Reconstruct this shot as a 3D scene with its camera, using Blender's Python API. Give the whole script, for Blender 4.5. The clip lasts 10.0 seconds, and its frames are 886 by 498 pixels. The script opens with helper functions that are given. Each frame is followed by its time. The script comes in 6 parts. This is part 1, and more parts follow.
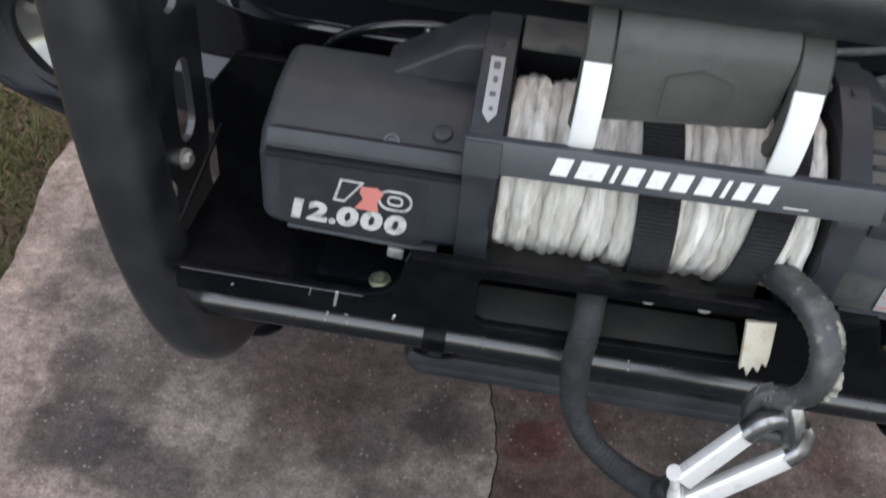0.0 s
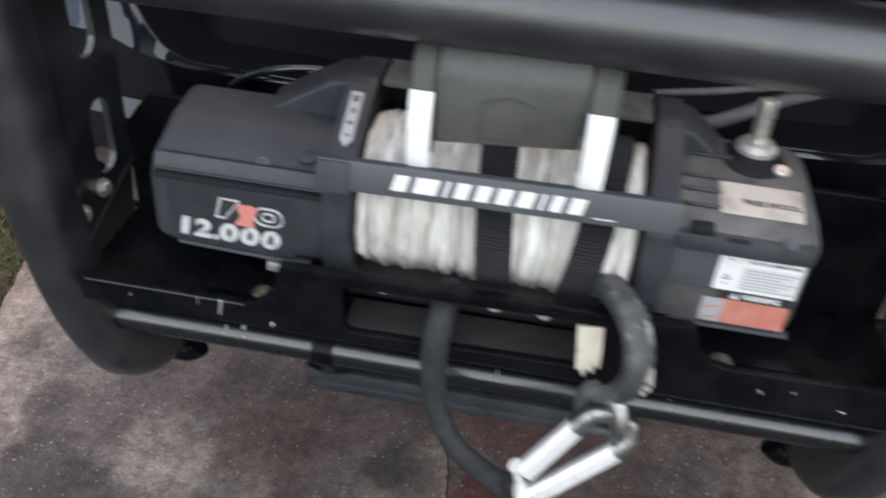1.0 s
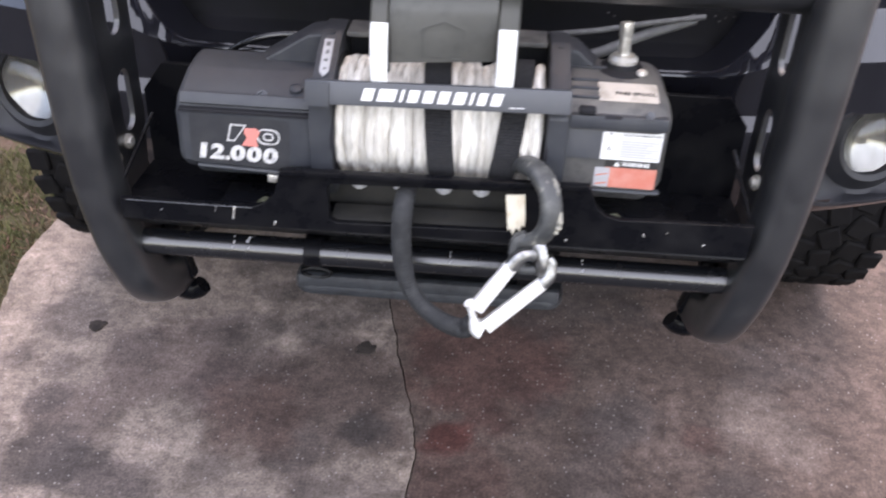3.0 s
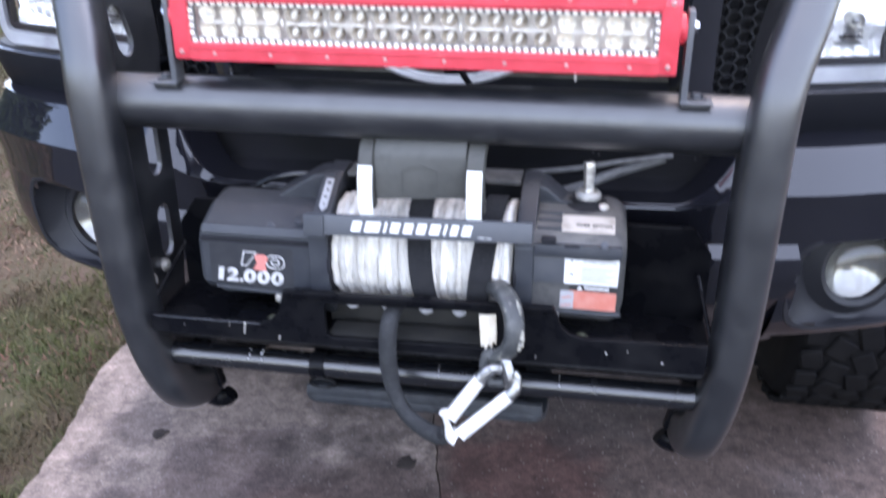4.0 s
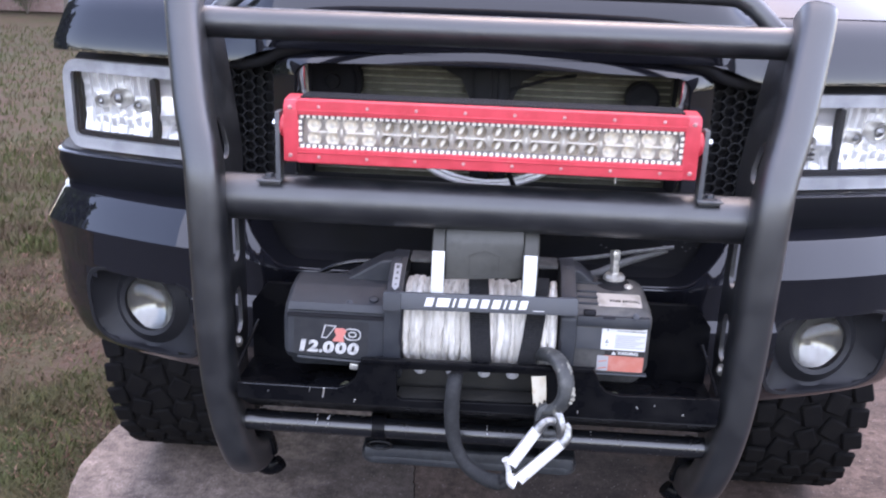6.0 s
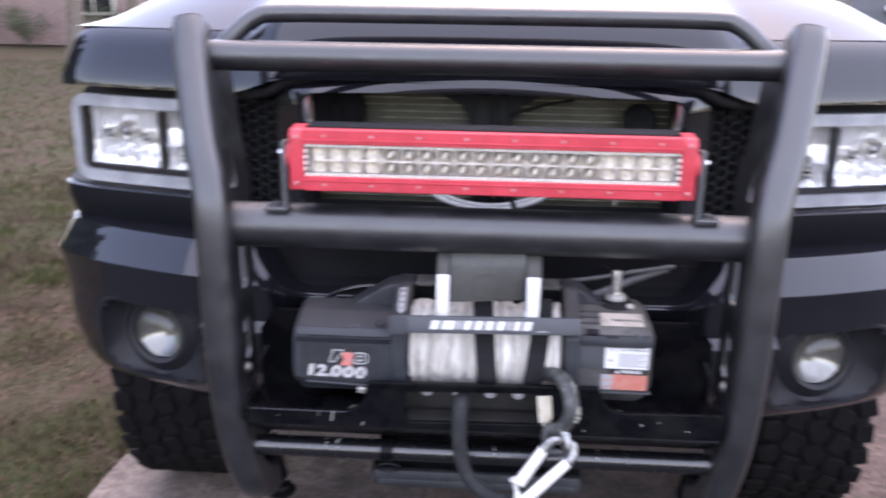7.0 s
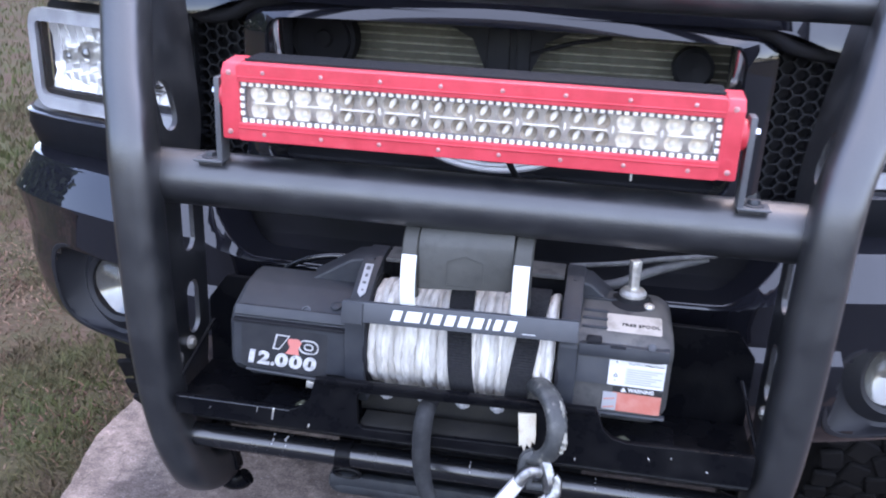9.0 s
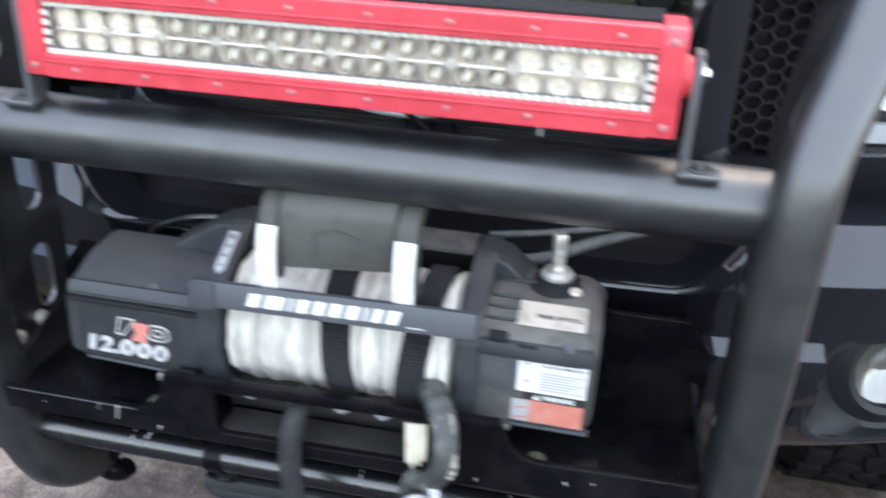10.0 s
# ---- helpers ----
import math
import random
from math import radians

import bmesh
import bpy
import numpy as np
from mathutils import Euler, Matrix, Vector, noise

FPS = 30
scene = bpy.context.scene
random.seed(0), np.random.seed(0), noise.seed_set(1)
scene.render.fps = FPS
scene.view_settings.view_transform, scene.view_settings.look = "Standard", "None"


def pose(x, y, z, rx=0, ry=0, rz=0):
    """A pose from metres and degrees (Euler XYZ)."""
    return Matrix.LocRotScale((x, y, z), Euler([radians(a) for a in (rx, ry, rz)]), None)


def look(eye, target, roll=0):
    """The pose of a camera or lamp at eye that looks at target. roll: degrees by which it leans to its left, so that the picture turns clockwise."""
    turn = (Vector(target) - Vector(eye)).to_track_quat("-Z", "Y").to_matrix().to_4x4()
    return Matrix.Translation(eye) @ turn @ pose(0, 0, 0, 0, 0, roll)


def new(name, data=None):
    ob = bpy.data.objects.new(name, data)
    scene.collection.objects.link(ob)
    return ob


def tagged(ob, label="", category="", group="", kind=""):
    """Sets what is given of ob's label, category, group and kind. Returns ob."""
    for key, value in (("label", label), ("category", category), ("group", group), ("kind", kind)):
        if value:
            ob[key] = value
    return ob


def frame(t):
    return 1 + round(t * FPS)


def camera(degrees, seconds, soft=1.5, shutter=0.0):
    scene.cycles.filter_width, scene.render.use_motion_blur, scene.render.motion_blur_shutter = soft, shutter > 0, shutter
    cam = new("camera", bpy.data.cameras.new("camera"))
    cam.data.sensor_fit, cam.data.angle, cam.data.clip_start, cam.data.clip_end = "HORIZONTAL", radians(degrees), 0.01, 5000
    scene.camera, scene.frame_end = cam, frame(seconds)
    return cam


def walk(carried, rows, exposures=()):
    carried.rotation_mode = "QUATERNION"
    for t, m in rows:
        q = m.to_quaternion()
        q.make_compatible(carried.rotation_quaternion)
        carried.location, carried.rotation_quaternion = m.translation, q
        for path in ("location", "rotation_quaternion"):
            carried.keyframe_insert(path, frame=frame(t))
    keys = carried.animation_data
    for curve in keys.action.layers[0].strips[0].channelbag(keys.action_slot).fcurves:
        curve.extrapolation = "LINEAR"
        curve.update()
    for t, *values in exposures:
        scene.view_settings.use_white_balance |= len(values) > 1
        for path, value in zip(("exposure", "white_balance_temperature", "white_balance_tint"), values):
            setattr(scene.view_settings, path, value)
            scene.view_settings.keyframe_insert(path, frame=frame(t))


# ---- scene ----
cam = camera(52.9, 10.0, soft=1.9, shutter=0.65)
PATH = [
    (0, (-0.11, -0.503, 1.329), (-0.224, 0.977, -0.011), 6.0),
    (0.5, (-0.104, -0.535, 1.347), (-0.237, 1.012, 0.086), 5.7),
    (1, (0.033, -0.577, 1.349), (-0.163, 1.006, 0.142), 4.7),
    (1.2, (0.082, -0.61, 1.343), (-0.135, 0.988, 0.161), 4.1),
    (1.5, (0.105, -0.659, 1.349), (-0.116, 0.955, 0.189), 3.0),
    (2, (0.022, -0.768, 1.335), (-0.143, 0.894, 0.235), 1.3),
    (2.4, (-0.016, -0.828, 1.328), (-0.1, 0.834, 0.219), 2.4),
    (2.5, (-0.015, -0.839, 1.33), (-0.082, 0.827, 0.225), 2.8),
    (2.7, (-0.002, -0.858, 1.335), (-0.051, 0.813, 0.237), 3.1),
    (3.8, (0.204, -0.951, 1.384), (-0.081, 0.815, 0.489), -0.3),
    (4, (0.2, -0.972, 1.401), (-0.112, 0.818, 0.564), -0.3),
    (4.5, (0.185, -0.99, 1.414), (-0.148, 0.852, 0.707), 0.5),
    (5, (0.145, -1.059, 1.437), (-0.131, 0.818, 0.805), 1.3),
    (5.5, (0.01, -1.135, 1.438), (-0.141, 0.759, 0.815), 2.2),
    (5.7, (0.008, -1.168, 1.435), (-0.116, 0.728, 0.811), 2.5),
    (6.8, (0.031, -1.268, 1.428), (-0.051, 0.675, 0.958), 0.9),
    (6.9, (0.018, -1.25, 1.432), (-0.072, 0.69, 0.925), 0.7),
    (7, (0.012, -1.236, 1.438), (-0.107, 0.69, 0.891), 0.9),
    (7.1, (0.01, -1.24, 1.436), (-0.161, 0.69, 0.895), 1.1),
    (7.4, (0.005, -1.237, 1.439), (-0.127, 0.681, 0.888), 2.6),
    (7.5, (0.019, -1.23, 1.439), (-0.121, 0.687, 0.887), 2.8),
    (8, (0.041, -1.167, 1.429), (-0.093, 0.74, 0.84), 3.1),
    (8.5, (0.137, -1.057, 1.42), (-0.07, 0.826, 0.778), 2.6),
    (9, (0.134, -0.947, 1.419), (-0.174, 0.901, 0.718), 2.5),
    (9.5, (0.107, -0.799, 1.402), (-0.162, 1.025, 0.627), 3.9),
    (10, (0.241, -0.7, 1.384), (-0.109, 1.075, 0.531), 2.6),
]
EXPOSURES = [(0, 2.24, 9020.0, 15), (1.0, 2.4, 9020.0, 15), (2.7, 2.9, 9110.0, 22), (3.8, 3.08, 7720.0, 23), (4.1, 2.95, 7130.0, 21), (4.6, 2.75, 6300.0, 20), (5.1, 2.67, 6390.0, 20), (5.6, 2.74, 7280.0, 24), (7.5, 2.55, 7910.0, 28), (8.1, 2.6, 7820.0, 26), (8.6, 2.73, 6930.0, 22), (9.1, 2.83, 6930.0, 24), (9.5, 2.8, 6930.0, 16), (10, 2.9, 8010.0, 11)]
walk(cam, [(t, look(eye, target, roll)) for t, eye, target, roll in PATH], EXPOSURES)

# ---- world and light ----
world = bpy.data.worlds.new("world")
scene.world = world
world.use_nodes = True
wn = world.node_tree.nodes
sky = wn.new("ShaderNodeTexSky")
sky.sky_type = "NISHITA"
sky.sun_disc = False
sky.sun_elevation = radians(62)
sky.sun_rotation = radians(10)
sky.air_density, sky.dust_density, sky.ozone_density = 1.0, 1.2, 1.0
wn["Background"].inputs["Strength"].default_value = 0.15
world.node_tree.links.new(sky.outputs["Color"], wn["Background"].inputs["Color"])

sun_data = bpy.data.lights.new("sun", "SUN")
sun_data.energy, sun_data.angle, sun_data.color = 0.66, radians(125), (0.76, 0.87, 1.0)
sun = new("sun", sun_data)
sun.matrix_world = look((1.6, -3.40, 3.95), (0, 0, 0.6))


# ---- materials ----
def material(name, base, rough=0.5, metal=0.0, spec=0.5, coat=0.0, coat_ior=1.5, coat_rough=0.05, second=None, scale=20.0, low=0.4, high=0.65,
             third=None, scale3=4.0, low3=0.5, high3=0.7, bump=0.0, bump_scale=200.0, rough2=None, vary=0.0, island=False, stretch=(1, 1, 1), dist=0.002):
    """A node material: a base colour, a finer and a broader patchy second colour, grain bump and a roughness that varies."""
    m = bpy.data.materials.new(name)
    m.use_nodes = True
    nodes, links = m.node_tree.nodes, m.node_tree.links
    p = nodes["Principled BSDF"]
    p.inputs["Base Color"].default_value = (*base, 1)
    p.inputs["Roughness"].default_value = rough
    p.inputs["Metallic"].default_value = metal
    p.inputs["Specular IOR Level"].default_value = spec
    p.inputs["Coat Weight"].default_value = coat
    p.inputs["Coat IOR"].default_value = coat_ior
    p.inputs["Coat Roughness"].default_value = coat_rough
    coord = nodes.new("ShaderNodeTexCoord")
    mapping = nodes.new("ShaderNodeMapping")
    mapping.inputs["Scale"].default_value = stretch
    links.new(coord.outputs["Object"], mapping.inputs["Vector"])

    def noise_mask(s, lo, hi, detail):
        n = nodes.new("ShaderNodeTexNoise")
        n.inputs["Scale"].default_value = s
        n.inputs["Detail"].default_value = detail
        n.inputs["Roughness"].default_value = 0.6
        links.new(mapping.outputs["Vector"], n.inputs["Vector"])
        r = nodes.new("ShaderNodeMapRange")
        r.inputs["From Min"].default_value = lo
        r.inputs["From Max"].default_value = hi
        links.new(n.outputs["Fac"], r.inputs["Value"])
        return r.outputs["Result"]

    col = None
    for other, s, lo, hi in ((second, scale, low, high), (third, scale3, low3, high3)):
        if other is None:
            continue
        mix = nodes.new("ShaderNodeMix")
        mix.data_type = "RGBA"
        mask = noise_mask(s, lo, hi, 6)
        links.new(mask, mix.inputs["Factor"])
        if col is None:
            mix.inputs["A"].default_value = (*base, 1)
            if rough2 is not None:
                rr = nodes.new("ShaderNodeMapRange")
                rr.inputs["To Min"].default_value = rough
                rr.inputs["To Max"].default_value = rough2
                links.new(mask, rr.inputs["Value"])
                links.new(rr.outputs["Result"], p.inputs["Roughness"])
        else:
            links.new(col, mix.inputs["A"])
        mix.inputs["B"].default_value = (*other, 1)
        col = mix.outputs["Result"]
    if vary:
        hsv = nodes.new("ShaderNodeHueSaturation")
        if island:
            src = nodes.new("ShaderNodeNewGeometry").outputs["Random Per Island"]
        else:
            src = nodes.new("ShaderNodeObjectInfo").outputs["Random"]
        rr = nodes.new("ShaderNodeMapRange")
        rr.inputs["To Min"].default_value = 1 - vary
        rr.inputs["To Max"].default_value = 1 + vary
        links.new(src, rr.inputs["Value"])
        links.new(rr.outputs["Result"], hsv.inputs["Value"])
        if col is None:
            hsv.inputs["Color"].default_value = (*base, 1)
        else:
            links.new(col, hsv.inputs["Color"])
        col = hsv.outputs["Color"]
    if col is not None:
        links.new(col, p.inputs["Base Color"])
    if bump:
        n = nodes.new("ShaderNodeTexNoise")
        n.inputs["Scale"].default_value = bump_scale
        n.inputs["Detail"].default_value = 4
        links.new(mapping.outputs["Vector"], n.inputs["Vector"])
        b = nodes.new("ShaderNodeBump")
        b.inputs["Strength"].default_value = bump
        b.inputs["Distance"].default_value = dist
        links.new(n.outputs["Fac"], b.inputs["Height"])
        links.new(b.outputs["Normal"], p.inputs["Normal"])
    return m


def clear_glass(name, rough=0.02):
    """A thin clear pane: it lets light straight through and adds its gloss."""
    m = bpy.data.materials.new(name)
    m.use_nodes = True
    nodes, links = m.node_tree.nodes, m.node_tree.links
    nodes.remove(nodes["Principled BSDF"])
    clear, gloss, mix = (nodes.new("ShaderNode" + k) for k in ("BsdfTransparent", "BsdfGlossy", "MixShader"))
    gloss.inputs["Roughness"].default_value = rough
    mix.inputs["Fac"].default_value = 0.045
    links.new(clear.outputs["BSDF"], mix.inputs[1])
    links.new(gloss.outputs["BSDF"], mix.inputs[2])
    links.new(mix.outputs["Shader"], nodes["Material Output"].inputs["Surface"])
    return m


PAINT = material("black_paint", (0.0085, 0.0088, 0.0120), 0.4, spec=0.0, coat=1.0, coat_ior=1.6, coat_rough=0.02, second=(0.008, 0.0085, 0.011), scale=30, low=0.5, high=0.8, third=(0.011, 0.011, 0.012), scale3=5, low3=0.55, high3=0.8)
TUBE = material("powder_coat", (0.0070, 0.0078, 0.0098), 0.36, spec=0.9, coat=0.6, coat_rough=0.32, second=(0.0130, 0.0138, 0.0155), scale=22, low=0.4, high=0.7, third=(0.019, 0.0196, 0.0205), scale3=5.2, low3=0.5, high3=0.8, bump=0.35, bump_scale=420, rough2=0.54, dist=0.0009)
BRACKET = material("grey_black_bracket", (0.075, 0.079, 0.086), 0.45, spec=0.6, second=(0.095, 0.099, 0.105), scale=40, low=0.4, high=0.7, bump=0.2, bump_scale=500, dist=0.0006)
LOWBAR = material("satin_black_tube", (0.006, 0.0065, 0.008), 0.24, spec=1.0, second=(0.009, 0.009, 0.0105), scale=60, low=0.58, high=0.75, bump=0.05, bump_scale=500, rough2=0.34)
STEEL_BLACK = material("black_steel_plate", (0.0034, 0.0036, 0.0048), 0.25, spec=0.12, second=(0.007, 0.007, 0.008), scale=22, low=0.45, high=0.75, third=(0.012, 0.012, 0.012), scale3=7, low3=0.58, high3=0.8, bump=0.15, bump_scale=300, rough2=0.6)
DUSTY = material("dusty_black_steel", (0.016, 0.0163, 0.0150), 0.6, spec=0.30, second=(0.036, 0.034, 0.030), scale=12, low=0.35, high=0.7, third=(0.020, 0.020, 0.020), scale3=40, low3=0.5, high3=0.7, bump=0.2, bump_scale=250)
SKID = material("scuffed_blue_black_steel", (0.020, 0.0225, 0.026), 0.5, spec=0.4, second=(0.042, 0.045, 0.048), scale=16, low=0.4, high=0.68, third=(0.013, 0.014, 0.016), scale3=45, low3=0.5, high3=0.7, bump=0.2, bump_scale=250)
PLASTIC = material("grained_black_plastic", (0.012, 0.0125, 0.015), 0.58, spec=0.22, second=(0.014, 0.0145, 0.016), scale=18, low=0.4, high=0.7, bump=0.3, bump_scale=1200, dist=0.0005)
CLAD = material("textured_black_cladding", (0.005, 0.0055, 0.0075), 0.55, spec=0.10, coat=0.10, coat_ior=1.45, coat_rough=0.25, second=(0.007, 0.0075, 0.0095), scale=9, low=0.4, high=0.7, bump=0.3, bump_scale=1000, dist=0.0004)
POD_PLASTIC = material("grained_pod_plastic", (0.014, 0.0145, 0.0175), 0.50, spec=0.3, second=(0.018, 0.0185, 0.021), scale=12, low=0.4, high=0.7, bump=0.3, bump_scale=1000, dist=0.0004)
DARK = material("dark_void_plastic", (0.015, 0.0148, 0.0180), 0.75, spec=0.2, second=(0.012, 0.012, 0.013), scale=15)
HOUSING = material("winch_housing", (0.024, 0.027, 0.033), 0.46, spec=0.40, second=(0.037, 0.040, 0.045), scale=25, low=0.4, high=0.7, third=(0.049, 0.051, 0.054), scale3=9, low3=0.5, high3=0.75, bump=0.3, bump_scale=800, rough2=0.6, dist=0.0006)
HOUSING_DUSTY = material("dusty_winch_housing", (0.072, 0.071, 0.070), 0.55, spec=0.35, second=(0.120, 0.115, 0.107), scale=18, low=0.38, high=0.7, third=(0.036, 0.038, 0.040), scale3=34, low3=0.5, high3=0.7, bump=0.3, bump_scale=700, dist=0.0006)
TIEBAR = material("grey_tie_bar", (0.052, 0.056, 0.063), 0.45, spec=0.5, second=(0.065, 0.067, 0.072), scale=30, low=0.45, high=0.7, bump=0.15, bump_scale=600, rough2=0.6)
ROPE = material("braided_rope", (0.70, 0.675, 0.63), 0.85, spec=0.2, second=(0.36, 0.335, 0.29), scale=110, low=0.44, high=0.72, third=(0.46, 0.43, 0.385), scale3=26, low3=0.42, high3=0.68, bump=0.5, bump_scale=500, vary=0.20, stretch=(1.6, 0.45, 0.30))
WEBBING = material("black_webbing", (0.012, 0.012, 0.014), 0.75, spec=0.25, second=(0.022, 0.022, 0.023), scale=300, low=0.4, high=0.6, bump=0.5, bump_scale=900)
PRINT_WORN = material("worn_white_print", (0.52, 0.51, 0.50), 0.5, second=(0.22, 0.22, 0.22), scale=130, low=0.5, high=0.68)
HOSE = material("grey_black_sleeve", (0.021, 0.022, 0.0235), 0.7, spec=0.25, second=(0.034, 0.035, 0.036), scale=90, low=0.45, high=0.7, bump=0.4, bump_scale=700)
CABLE_GREY = material("dusty_grey_cable", (0.11, 0.11, 0.112), 0.55, spec=0.35, second=(0.17, 0.17, 0.17), scale=60, low=0.45, high=0.7, bump=0.3, bump_scale=500)
FLAP = material("olive_grey_rubber", (0.072, 0.072, 0.066), 0.62, spec=0.35, second=(0.094, 0.093, 0.085), scale=15, low=0.35, high=0.7, third=(0.064, 0.064, 0.059), scale3=45, low3=0.5, high3=0.7, bump=0.2, bump_scale=400)
FLAP_DARK = material("dark_olive_rubber", (0.050, 0.050, 0.045), 0.6, spec=0.35, second=(0.066, 0.065, 0.058), scale=20, bump=0.2, bump_scale=400)
WHITE_PAD = material("white_plastic_strip", (0.80, 0.80, 0.78), 0.5, spec=0.4, second=(0.70, 0.69, 0.66), scale=40, low=0.5, high=0.8)
RED = material("red_anodised", (0.63, 0.052, 0.072), 0.40, spec=0.5, second=(0.50, 0.034, 0.048), scale=30, low=0.4, high=0.7, third=(0.62, 0.085, 0.095), scale3=90, low3=0.6, high3=0.8, bump=0.06, bump_scale=700)
SCREW = material("dull_red_screw", (0.62, 0.36, 0.36), 0.4, metal=0.7, second=(0.5, 0.22, 0.22), scale=200)
CHROME = material("chrome", (0.82, 0.82, 0.83), 0.09, metal=1.0, second=(0.6, 0.6, 0.6), scale=60, low=0.5, high=0.8, rough2=0.2)
CHROME_WORN = material("worn_zinc", (0.74, 0.72, 0.68), 0.34, metal=0.8, second=(0.45, 0.43, 0.38), scale=90, low=0.45, high=0.7, rough2=0.5)
ALU = material("polished_aluminium", (0.93, 0.92, 0.90), 0.30, metal=0.5, second=(0.62, 0.61, 0.59), scale=70, low=0.52, high=0.75, rough2=0.36, bump=0.08, bump_scale=300)
STEEL_LINK = material("dull_steel_link", (0.30, 0.30, 0.30), 0.32, metal=1.0, second=(0.14, 0.14, 0.14), scale=120, low=0.45, high=0.7, rough2=0.5)
REFLECTOR = material("bright_reflector", (0.94, 0.94, 0.94), 0.16, metal=0.45, spec=0.6)
FOG_CHROME = material("fog_reflector_chrome", (0.27, 0.27, 0.25), 0.20, metal=0.8, second=(0.24, 0.24, 0.22), scale=45, low=0.42, high=0.6, stretch=(3, 1, 0.4))
FROST = material("frosted_reflector", (0.92, 0.83, 0.70), 0.42, metal=0.2, spec=0.5, second=(0.62, 0.61, 0.58), scale=120)
WHITE_DOT = material("white_diffuser", (0.90, 0.85, 0.75), 0.4, spec=0.5)
HALO = material("grey_white_light_guide", (0.40, 0.41, 0.43), 0.35, spec=0.5, second=(0.26, 0.27, 0.29), scale=20, coat=0.5)
PRINT_WHITE = material("white_print", (0.66, 0.655, 0.64), 0.5, second=(0.5, 0.5, 0.5), scale=180, low=0.56, high=0.72)
PRINT_RED = material("red_print", (0.62, 0.20, 0.17), 0.5)
PRINT_DARK = material("dark_print", (0.02, 0.02, 0.02), 0.5)
MARK_PANEL = material("dull_dark_sticker", (0.020, 0.0215, 0.025), 0.5, spec=0.4, second=(0.028, 0.029, 0.032), scale=60)
PRINT_GREY = material("grey_print", (0.35, 0.35, 0.36), 0.5)
LABEL_WHITE = material("white_label", (0.72, 0.72, 0.71), 0.4, second=(0.6, 0.6, 0.58), scale=70, low=0.5, high=0.75)
LABEL_RED = material("faded_red_label", (0.50, 0.155, 0.115), 0.45, second=(0.55, 0.24, 0.19), scale=50, low=0.4, high=0.7)
LABEL_TAN = material("dusty_tan_label", (0.46, 0.41, 0.36), 0.6, second=(0.27, 0.24, 0.20), scale=50, low=0.45, high=0.7)
TAN_TAG = material("tan_strap_end", (0.55, 0.50, 0.40), 0.75, second=(0.38, 0.27, 0.16), scale=60, low=0.5, high=0.75, bump=0.4, bump_scale=500)
RUBBER = material("tyre_rubber", (0.0078, 0.0075, 0.0082), 0.85, spec=0.06, second=(0.011, 0.0105, 0.0105), scale=25, low=0.4, high=0.7, bump=0.3, bump_scale=350)
CONDENSER = material("condenser_fins", (0.085, 0.082, 0.055), 0.5, metal=0.1, second=(0.12, 0.115, 0.085), scale=8, bump=0.5, bump_scale=200, stretch=(8, 1, 1))
CONDENSER_LINE = material("condenser_tubes", (0.62, 0.60, 0.48), 0.45, metal=0.4, second=(0.3, 0.29, 0.22), scale=40)
GLASS = clear_glass("clear_lens")
WINDSCREEN = material("dark_window_glass", (0.02, 0.022, 0.025), 0.04, spec=0.8, second=(0.03, 0.03, 0.033), scale=6)


